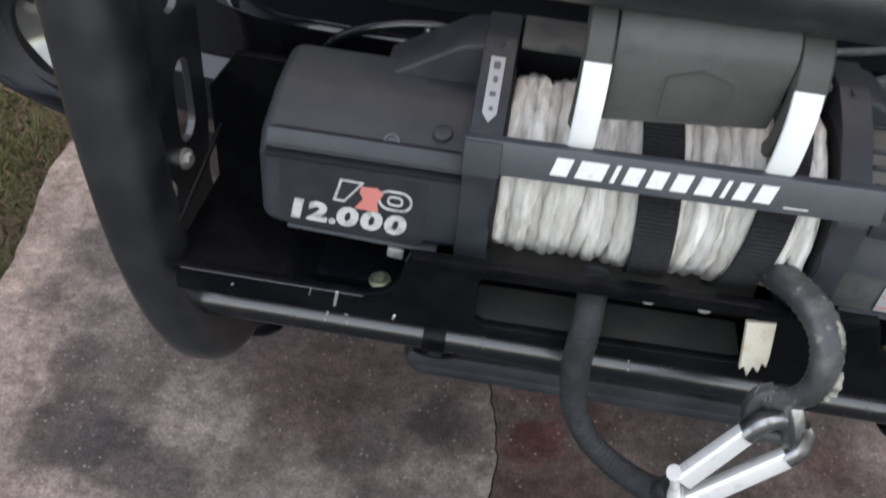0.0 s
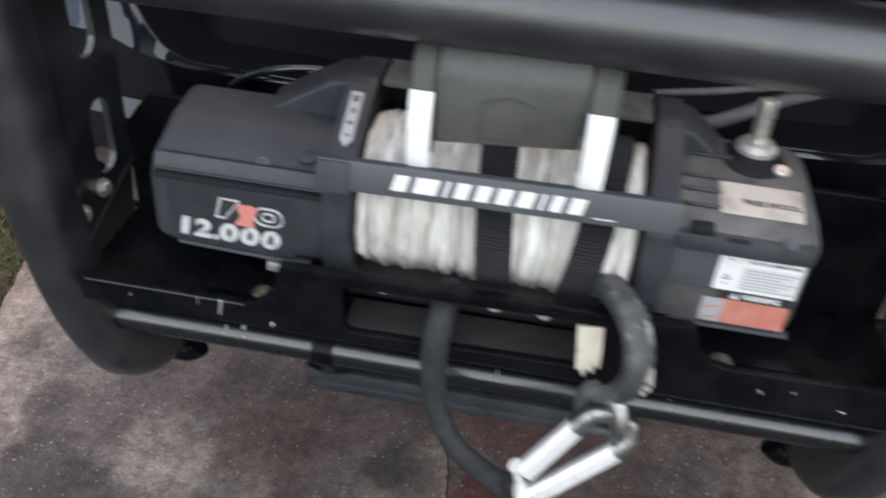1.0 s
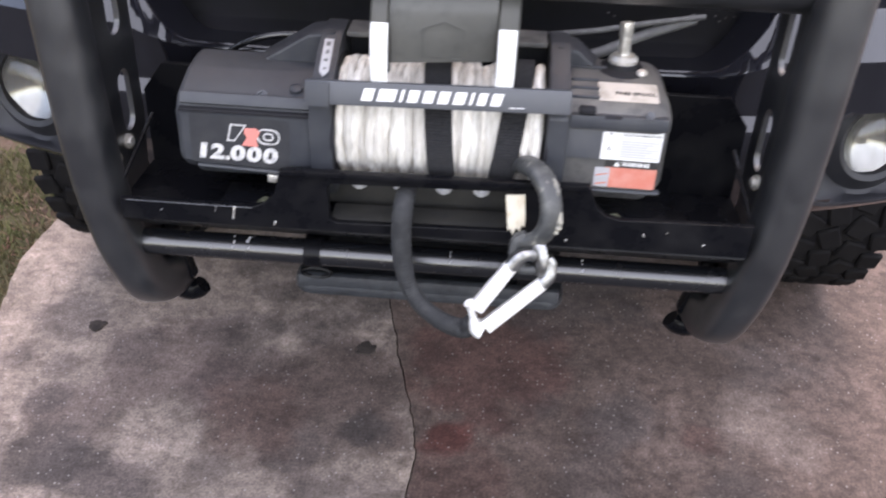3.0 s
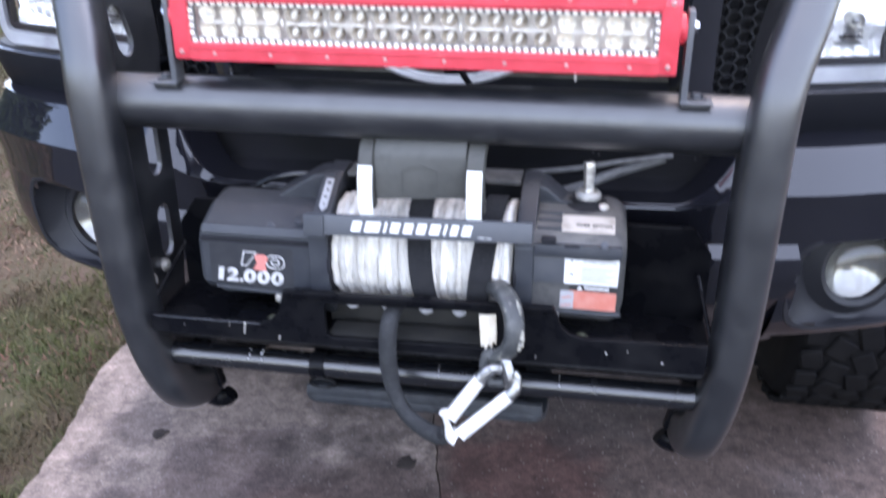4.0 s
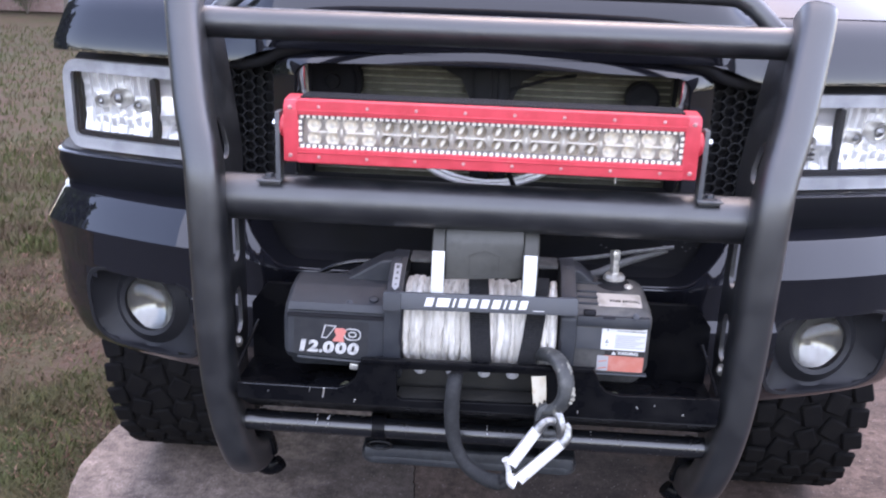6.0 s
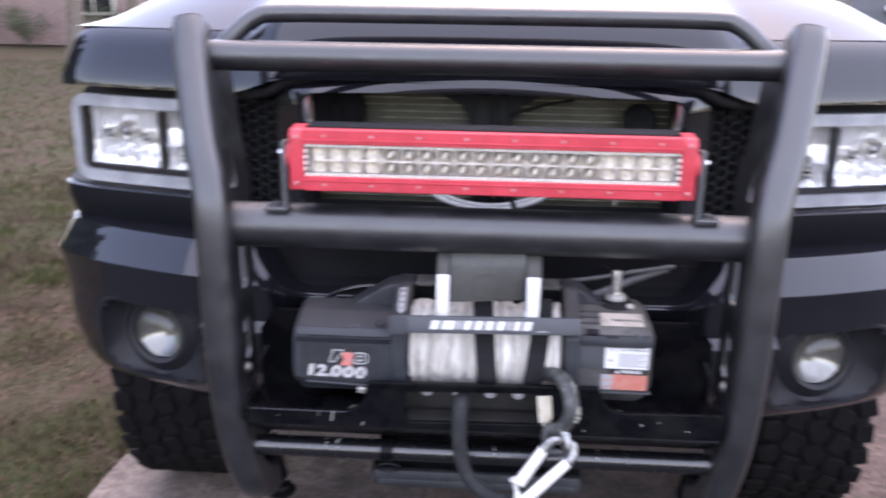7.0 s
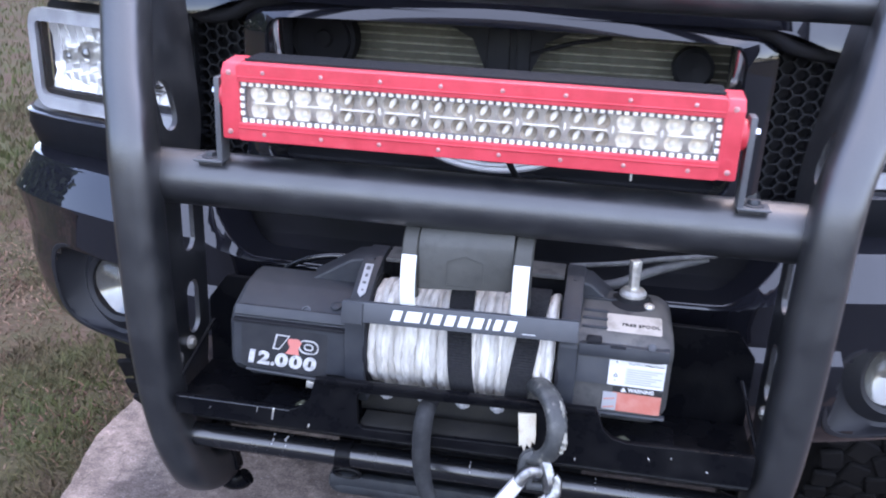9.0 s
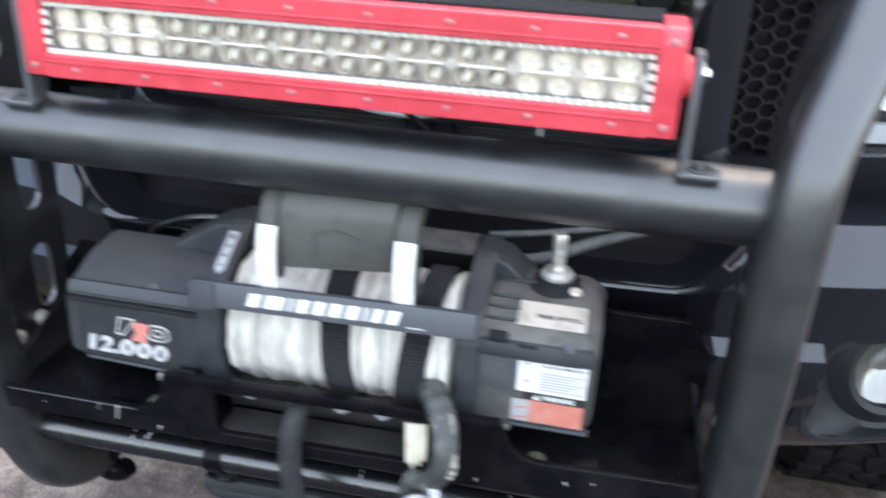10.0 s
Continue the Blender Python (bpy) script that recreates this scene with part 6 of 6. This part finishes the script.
# ---- lamp bar ----
bar = thing("light_bar", "red two-row lamp bar bolted to the cross tube", "light bar")
Z0, Z1, XB = 1.1695, 1.2545, 0.284
ZC = (Z0 + Z1) / 2
outer = round_rect(2 * XB - 0.036, Z1 - Z0, 0.004, 3)
bezel_hole = round_rect(0.531, 0.0490, 0.002, 2)
body = part("bezel", placed(flat_shape([outer, bezel_hole], 0.018, 0.0015), pose(0, 0.006, ZC, 90)), RED, bar, "red anodised front bezel")
sink = part("heat_sink", boxed((0.535, 0.048, 0.070), (0, 0.0425, ZC - 0.002), 0.006), PLASTIC, bar, "black finned heat sink")
for k in range(9):
    part("fin", boxed((0.535, 0.050, 0.0026), (0, 0.052, Z0 + 0.008 + k * 0.0085), 0.0006, seg=1), PLASTIC, sink)
for k in range(6):
    part("fin", boxed((0.535, 0.003, 0.014), (0, 0.026 + 0.009 * k, Z1 - 0.004), 0.0006, seg=1), PLASTIC, sink)
for side in (-1, 1):
    prof = [(-0.0035, 0.0), (-0.0035, 0.075), (0.004, 0.086), (0.040, 0.089), (0.062, 0.080), (0.070, 0.05), (0.066, 0.010), (0.050, -0.003), (0.004, -0.002)]
    cap = part("end_cap", prism_x(bmesh.new(), [(y, Z0 + z) for y, z in prof], side * (XB - 0.0185), side * (XB + 0.001), 0.003), RED, bar, "red cast end cap")
    bm = lathe(bmesh.new(), [(0.017, 0.0), (0.017, 0.006), (0.014, 0.0085), (0.0003, 0.0085)], pose(side * (XB + 0.0005), 0.022, ZC + 0.003, 0, side * 90, 0), 20)
    part("pivot_boss", bm, RED, cap)
    for z in (Z0 + 0.009, Z1 - 0.009):
        part("screw", lathe(bmesh.new(), [(0.0032, 0), (0.0030, 0.0012), (0.0003, 0.0016)], pose(side * (XB - 0.009), -0.0036, z, 90), 10), SCREW, cap)
    br = bmesh.new()
    box(br, (0.007, 0.024, 0.100), (side * (XB + 0.0125), 0.022, 1.186), 0.0015)
    box(br, (0.036, 0.030, 0.003), (side * (XB + 0.026), 0.020, 1.1375), 0.001)
    bracket = part("bracket", br, BRACKET, bar, "black angle bracket on the cross tube")
    part("bracket_saddle", boxed((0.030, 0.026, 0.008), (side * (XB + 0.026), 0.026, 1.1330), 0.002), TUBE, bracket)
    bolt(bracket, (side * (XB + 0.027), 0.020, 1.139), (0, 0, 1), 0.007, HOUSING)
    bolt(bracket, (side * (XB + 0.0155), 0.022, ZC + 0.006), (side, 0, 0), 0.0062, CHROME, "pivot_bolt")
for k in range(8):
    x = -0.235 + 0.470 * k / 7
    for z in (Z0 + 0.0075, Z1 - 0.0075):
        part("screw", lathe(bmesh.new(), [(0.0026, 0), (0.0024, 0.001), (0.0003, 0.0014)], pose(x, -0.0032, z, 90), 8), SCREW, body)
for z, zz in ((Z0 + 0.0135, 0), (Z1 - 0.0135, 0)):
    part("bezel_rib", boxed((0.530, 0.002, 0.0022), (0, -0.0034, z), 0.0006, seg=1), RED, body)
BOARD = material("grey_reflector_board", (0.70, 0.64, 0.57), 0.4, metal=0.1, second=(0.86, 0.79, 0.70), scale=60)
board = part("reflector_board", boxed((0.533, 0.003, 0.050), (0, 0.0165, ZC), 0.0005), BOARD, bar, "grey metallic reflector board")


def led_cell(mat, name, r, core):
    bm = bmesh.new()
    lathe(bm, [(r, -0.0085), (r * 0.93, -0.0065), (r * 0.72, -0.002), (r * 0.42, 0.0015), (0.0003, 0.002)], pose(0, 0, 0, 90) @ Matrix.Diagonal((1, 1, -1, 1)), 16)
    me = bpy.data.meshes.new(name)
    bmesh.ops.recalc_face_normals(bm, faces=bm.faces[:])
    bm.to_mesh(me)
    bm.free()
    me.polygons.foreach_set("use_smooth", [True] * len(me.polygons))
    me.materials.append(mat)
    return me


SPOT = material("spot_reflector", (0.56, 0.51, 0.46), 0.20, metal=0.85)
spot_me, flood_me = led_cell(SPOT, "led_spot", 0.0096, True), led_cell(FROST, "led_flood", 0.0098, False)
chip = bmesh.new()
box(chip, (0.0042, 0.002, 0.0042), (0, 0, 0), 0.0004, seg=1)
chip_me = bpy.data.meshes.new("led_chip")
chip.to_mesh(chip_me)
chip.free()
chip_me.materials.append(WHITE_DOT)
# White slanted ellipsoid that paints the glint in each spot reflector.
lens = bmesh.new()
bmesh.ops.create_uvsphere(lens, u_segments=10, v_segments=6, radius=1.0)
for v in lens.verts:
    v.co = pose(0, 0, 0, 0, 28, 0) @ Vector((v.co.x * 0.0034, v.co.y * 0.004, v.co.z * 0.0066))
glint_me = bpy.data.meshes.new("led_glint")
lens.to_mesh(glint_me)
lens.free()
glint_me.polygons.foreach_set("use_smooth", [True] * len(glint_me.polygons))
glint_me.materials.append(WHITE_DOT)
for row in (0, 1):
    for k in range(20):
        x = -0.2425 + 0.02553 * k
        flood = k < 4 or k > 15
        ob = new("led_reflector", flood_me if flood else spot_me)
        ob.parent = board
        ob.location = (x, 0.0128, ZC + (0.0096 if row else -0.0096))
        ob.rotation_euler = (0, 0, 0)
        # Flood cells get the chip, spot cells the painted glint.
        c = new("led_chip", chip_me if flood else glint_me)
        c.parent = board
        c.location = (x, 0.0118, ZC + (0.0096 if row else -0.0096))
dot = bmesh.new()
box(dot, (0.0052, 0.003, 0.0050), (0, 0, 0), 0.0006, seg=1)
dot_me = bpy.data.meshes.new("halo_dot")
dot.to_mesh(dot_me)
dot.free()
dot_me.materials.append(WHITE_DOT)
guide = part("halo_guide", placed(flat_shape([round_rect(0.5305, 0.0486, 0.001, 2), round_rect(0.5170, 0.0352, 0.001, 2)], 0.004), pose(0, 0.0045, ZC, 90)), material("dark_grey_guide", (0.16, 0.155, 0.15), 0.5), bar, "grey frame of small square light dots")
for k in range(62):
    for z in (-0.0208, 0.0208):
        o = new("halo_dot", dot_me)
        o.parent = guide
        o.location = (-0.2592 + 0.5184 * k / 61, 0.0015, ZC + z)
for k in range(4):
    for x in (-0.2618, 0.2618):
        o = new("halo_dot", dot_me)
        o.parent = guide
        o.location = (x, 0.0015, ZC - 0.0126 + 0.0084 * k)
for k in range(10):
    x = -0.2425 + 0.02553 * (2 * k + 0.5)
    part("divider_clip", boxed((0.040, 0.003, 0.0016), (x, 0.0025, ZC), 0.0004, seg=1), WHITE_DOT, board)
    part("divider_clip", boxed((0.0022, 0.003, 0.0075), (x + 0.0255, 0.0025, ZC + 0.001), 0.0004, seg=1), WHITE_DOT, board)
pane = part("front_pane", boxed((0.530, 0.0015, 0.0485), (0, -0.0012, ZC), 0), GLASS, bar, "clear front pane")
pane.visible_shadow = False
part("lamp_cable", sweep(bmesh.new(), spline([(0.02, 0.078, 1.19), (0.03, 0.11, 1.15), (0.05, 0.16, 1.10), (0.12, 0.22, 1.03)], 6), 0.004, 8), PLASTIC, bar, "black lamp cable")
part("drain_tab", boxed((0.003, 0.003, 0.014), (0.178, 0.012, Z0 - 0.006), 0.0006, seg=1), CHROME_WORN, bar)


# ---- lawn ----
def in_lawn(x, y):
    return x < edge_x(y) + 0.01


def build_blades(name, mat, count, area, height, label, category, seed, lie=0.5, width=0.004, gate=None):
    """Grass blades or leaf scraps over a stretch of ground, as one sheet of small pieces."""
    rng_ = np.random.default_rng(seed)
    verts, faces = [], []
    x0, x1, y0, y1 = area
    made = 0
    while made < count:
        y = y0 + (y1 - y0) * rng_.random() ** 1.5
        x = x1 - (x1 - x0) * rng_.random() ** 1.4
        if not in_lawn(x, y):
            made += 1
            continue
        made += 1
        clump = noise.noise((x * 3.1, y * 3.1, 0.4)) + 0.6 * noise.noise((x * 9, y * 9, 1.4))
        patch = noise.noise((x * 0.9 + 4.0, y * 0.9, 7.7)) + 0.5 * noise.noise((x * 2.3, y * 2.3, 2.2)) - 0.55 * math.exp(-((y - 1.5 - 0.35 * (x + 1.2)) / 0.75) ** 2) + 0.15
        if gate is not None and not gate(clump, rng_.random(), patch):
            continue
        h = height * (0.5 + rng_.random()) * (1 + 0.5 * clump)
        a = rng_.random() * 2 * math.pi
        lean_a, lean = rng_.random() * 2 * math.pi, h * lie * (0.3 + rng_.random())
        dx, dy = math.cos(a) * width, math.sin(a) * width
        lx, ly = math.cos(lean_a) * lean, math.sin(lean_a) * lean
        z = -0.03
        i = len(verts)
        verts += [(x - dx, y - dy, z), (x + dx, y + dy, z), (x + dx * 0.7 + lx * 0.4, y + dy * 0.7 + ly * 0.4, z + h * 0.6), (x - dx * 0.7 + lx * 0.4, y - dy * 0.7 + ly * 0.4, z + h * 0.6), (x + lx, y + ly, z + h)]
        faces += [(i, i + 1, i + 2, i + 3), (i + 3, i + 2, i + 4)]
    me = bpy.data.meshes.new(name)
    me.from_pydata(verts, [], faces)
    me.materials.append(mat)
    return tagged(new(name, me), label, category, kind="stuff")


build_blades("grass", GRASS, 130000, (-4.2, -1.0, -0.2, 6.0), 0.026, "short patchy green and straw lawn beside the drive", "grass", 11, lie=1.3, width=0.0020, gate=lambda c, r, p: c + 0.55 + 0.9 * p > r * 1.1)
build_blades("grass", GRASS, 40000, (-14, -1.2, 3.0, 18.0), 0.045, "short patchy lawn farther off", "grass", 12, width=0.008)
build_blades("leaf_litter", LITTER, 46000, (-4.0, -1.0, -0.2, 6.0), 0.012, "red-brown dead leaves and needles on the lawn", "leaves", 13, lie=2.6, width=0.0042, gate=lambda c, r, p: p < 0.30 * r)


# ---- distance ----
def build_house(at, size, wall_mat, label, windows):
    w, d, h = size
    house = thing("house", label, "house", at=at)
    part("wall", boxed((w, d, h), (0, 0, h / 2), 0.02), wall_mat, house)
    bm = bmesh.new()
    a = [bm.verts.new(p) for p in ((-w / 2 - 0.5, -d / 2 - 0.5, h), (w / 2 + 0.5, -d / 2 - 0.5, h), (w / 2 + 0.5, d / 2 + 0.5, h), (-w / 2 - 0.5, d / 2 + 0.5, h), (-w / 2 - 0.5, 0, h + 1.9), (w / 2 + 0.5, 0, h + 1.9))]
    for f in ((0, 1, 5, 4), (2, 3, 4, 5), (0, 4, 3), (1, 2, 5), (0, 3, 2, 1)):
        bm.faces.new([a[k] for k in f])
    part("roof", bm, ROOFING, house)
    for x, z, ww, hh in windows:
        win = part("window", boxed((ww + 0.16, 0.08, hh + 0.16), (x, -d / 2 - 0.03, z), 0.01), SIDING, house)
        part("pane", boxed((ww, 0.04, hh), (x, -d / 2 - 0.07, z), 0.005), WINDSCREEN, win)
        part("mullion", boxed((0.05, 0.05, hh), (x, -d / 2 - 0.08, z), 0.005), SIDING, win)
    return house


build_house((-19, 27, 0), (22, 8, 3.0), BRICK, "long low pinkish brick house across the lawn", [(-6, 1.5, 1.4, 1.2), (-1.5, 1.5, 1.0, 1.2), (3.5, 1.4, 1.6, 1.3), (8, 1.5, 1.0, 1.2)])
build_house((9.5, 24, 0), (13, 8, 3.2), SIDING, "cream house with narrow windows behind the drive", [(-4.2, 1.9, 0.35, 0.9), (-2.9, 1.9, 0.35, 0.9), (0.5, 1.6, 1.2, 1.2), (4, 1.6, 1.2, 1.2)])
bm = bmesh.new()
rng = random.Random(5)
for k in range(15000):
    a = radians(rng.uniform(145, 390) if k % 2 else rng.uniform(145, 192))
    near = math.exp(-((math.degrees(a) - 168) / 22) ** 4)
    q = rng.uniform(30, 36) * (1 - 0.55 * near)
    top = (4.2 + 1.6 * noise.noise((a * 6, 0, 0)) + 0.8 * noise.noise((a * 19, 3, 0))) * (1 + 1.5 * near)
    p = Vector((q * math.cos(a), q * math.sin(a), rng.uniform(0.0, 1.0) ** 0.7 * top))
    s = rng.uniform(0.22, 0.5)
    u, v = Vector([rng.gauss(0, 1) for _ in range(3)]).normalized(), Vector([rng.gauss(0, 1) for _ in range(3)]).normalized()
    bm.faces.new([bm.verts.new(p + w) for w in (u * s, v * s * 0.7, -u * s, -v * s * 0.7)])
tagged(link_mesh("hedge", bm, LEAF), "dark leafy trees and hedges across the street", "hedge", kind="stuff")

van = thing("parked_van", "dark grey parked van with small pale reflectors", "van", at=(4.9, 9.2, 0))
bm = bmesh.new()
prof = [(0, 0.35), (-0.05, 0.9), (0.10, 1.35), (0.55, 1.95), (0.9, 2.1), (4.6, 2.1), (4.75, 1.9), (4.75, 0.35)]
prism_x(bm, prof, -1.0, 1.0, 0.06)
vb = part("body", bm, material("dark_grey_van_paint", (0.035, 0.04, 0.045), 0.35, spec=0.5, second=(0.05, 0.055, 0.06), scale=3), van)
for x, z in ((-0.72, 1.60), (-0.48, 1.50), (-0.62, 1.38)):
    part("reflector", lathe(bmesh.new(), [(0.045, 0.0), (0.045, 0.03), (0.0003, 0.04)], pose(x, 0.22 if z > 1.45 else 0.08, z, 90 - 25), 14), PRINT_WHITE, van)
for x in (-0.9, 0.9):
    for y in (0.9, 3.8):
        part("wheel", lathe(bmesh.new(), [(0.2, -0.1), (0.34, -0.1), (0.36, -0.06), (0.36, 0.06), (0.34, 0.1), (0.2, 0.1), (0.0003, 0.08)], pose(x, y, 0.36, 0, 90, 0), 24), RUBBER, van)


def build_shrub(at, r, h, seed):
    shrub = thing("shrub", "loose dark green shrub by the lawn edge", "shrub", "shrubs", at)
    rng_ = random.Random(seed)
    bm, lf = bmesh.new(), bmesh.new()
    for k in range(14):
        a = rng_.uniform(0, 6.28)
        tip = Vector((math.cos(a) * r * rng_.uniform(0.3, 1), math.sin(a) * r * rng_.uniform(0.3, 1), h * rng_.uniform(0.5, 1)))
        pts = spline([(0, 0, -0.03), tip * 0.5 + Vector((0, 0, 0.1 * h)), tip], 4)
        sweep(bm, pts, lambda t: 0.014 * (1 - 0.8 * t), 6)
        for j in range(90):
            p = pts[min(len(pts) - 1, 3 + j % 6)] + Vector([rng_.gauss(0, 0.13) for _ in range(3)])
            s = rng_.uniform(0.02, 0.045)
            u, v = Vector([rng_.gauss(0, 1) for _ in range(3)]).normalized(), Vector([rng_.gauss(0, 1) for _ in range(3)]).normalized()
            lf.faces.new([lf.verts.new(p + q) for q in (u * s, v * s * 0.6, -u * s, -v * s * 0.6)])
    part("stem", bm, BARK, shrub)
    part("leaves", lf, LEAF, shrub)


for k, (x, y) in enumerate(((-12.6, 22.4), (-14.2, 22.6), (-10.8, 22.8), (-16.5, 22.5), (-9.2, 23))):
    build_shrub((x, y, 0), 0.8, 1.1, 30 + k)


def build_tree(at, h, seed):
    tree = thing("tree", "bare grey tree with many thin branches", "tree", "bare trees", at)
    rng_ = random.Random(seed)
    bm, tw = bmesh.new(), bmesh.new()
    pts = spline([(0, 0, -0.05), (0.1, 0, h * 0.3), (-0.05, 0.1, h * 0.6), (0.05, 0, h)], 5)
    sweep(bm, pts, lambda t: 0.17 * (1 - 0.8 * t), 10)

    def branch(p, d, length, r, level):
        mid = p + d * length * 0.5 + Vector([rng_.gauss(0, 0.06 * length) for _ in range(3)])
        end = p + d * length + Vector([rng_.gauss(0, 0.1 * length) for _ in range(3)])
        seg = spline([p, mid, end], 3)
        sweep(bm if level < 1 else tw, seg, lambda t: r * (1 - 0.7 * t), 6 if level < 1 else 4)
        if level < 3:
            for _ in range(4):
                q = seg[rng_.randint(2, len(seg) - 1)]
                branch(q, (d + Vector([rng_.gauss(0, 0.6) for _ in range(3)])).normalized(), length * rng_.uniform(0.4, 0.65), r * 0.45, level + 1)

    for k in range(9):
        a = rng_.uniform(0, 6.28)
        branch(pts[rng_.randint(5, len(pts) - 1)], Vector((math.cos(a), math.sin(a), rng_.uniform(0.3, 0.9))).normalized(), h * rng_.uniform(0.25, 0.4), 0.05, 0)
    part("trunk", bm, BARK, tree)
    part("crown", tw, BARK, tree)


build_tree((-7.6, 14.5, 0), 5.5, 71)
build_tree((-11.5, 18.5, 0), 6.0, 72)
build_tree((-9.0, 20.5, 0), 6.5, 73)
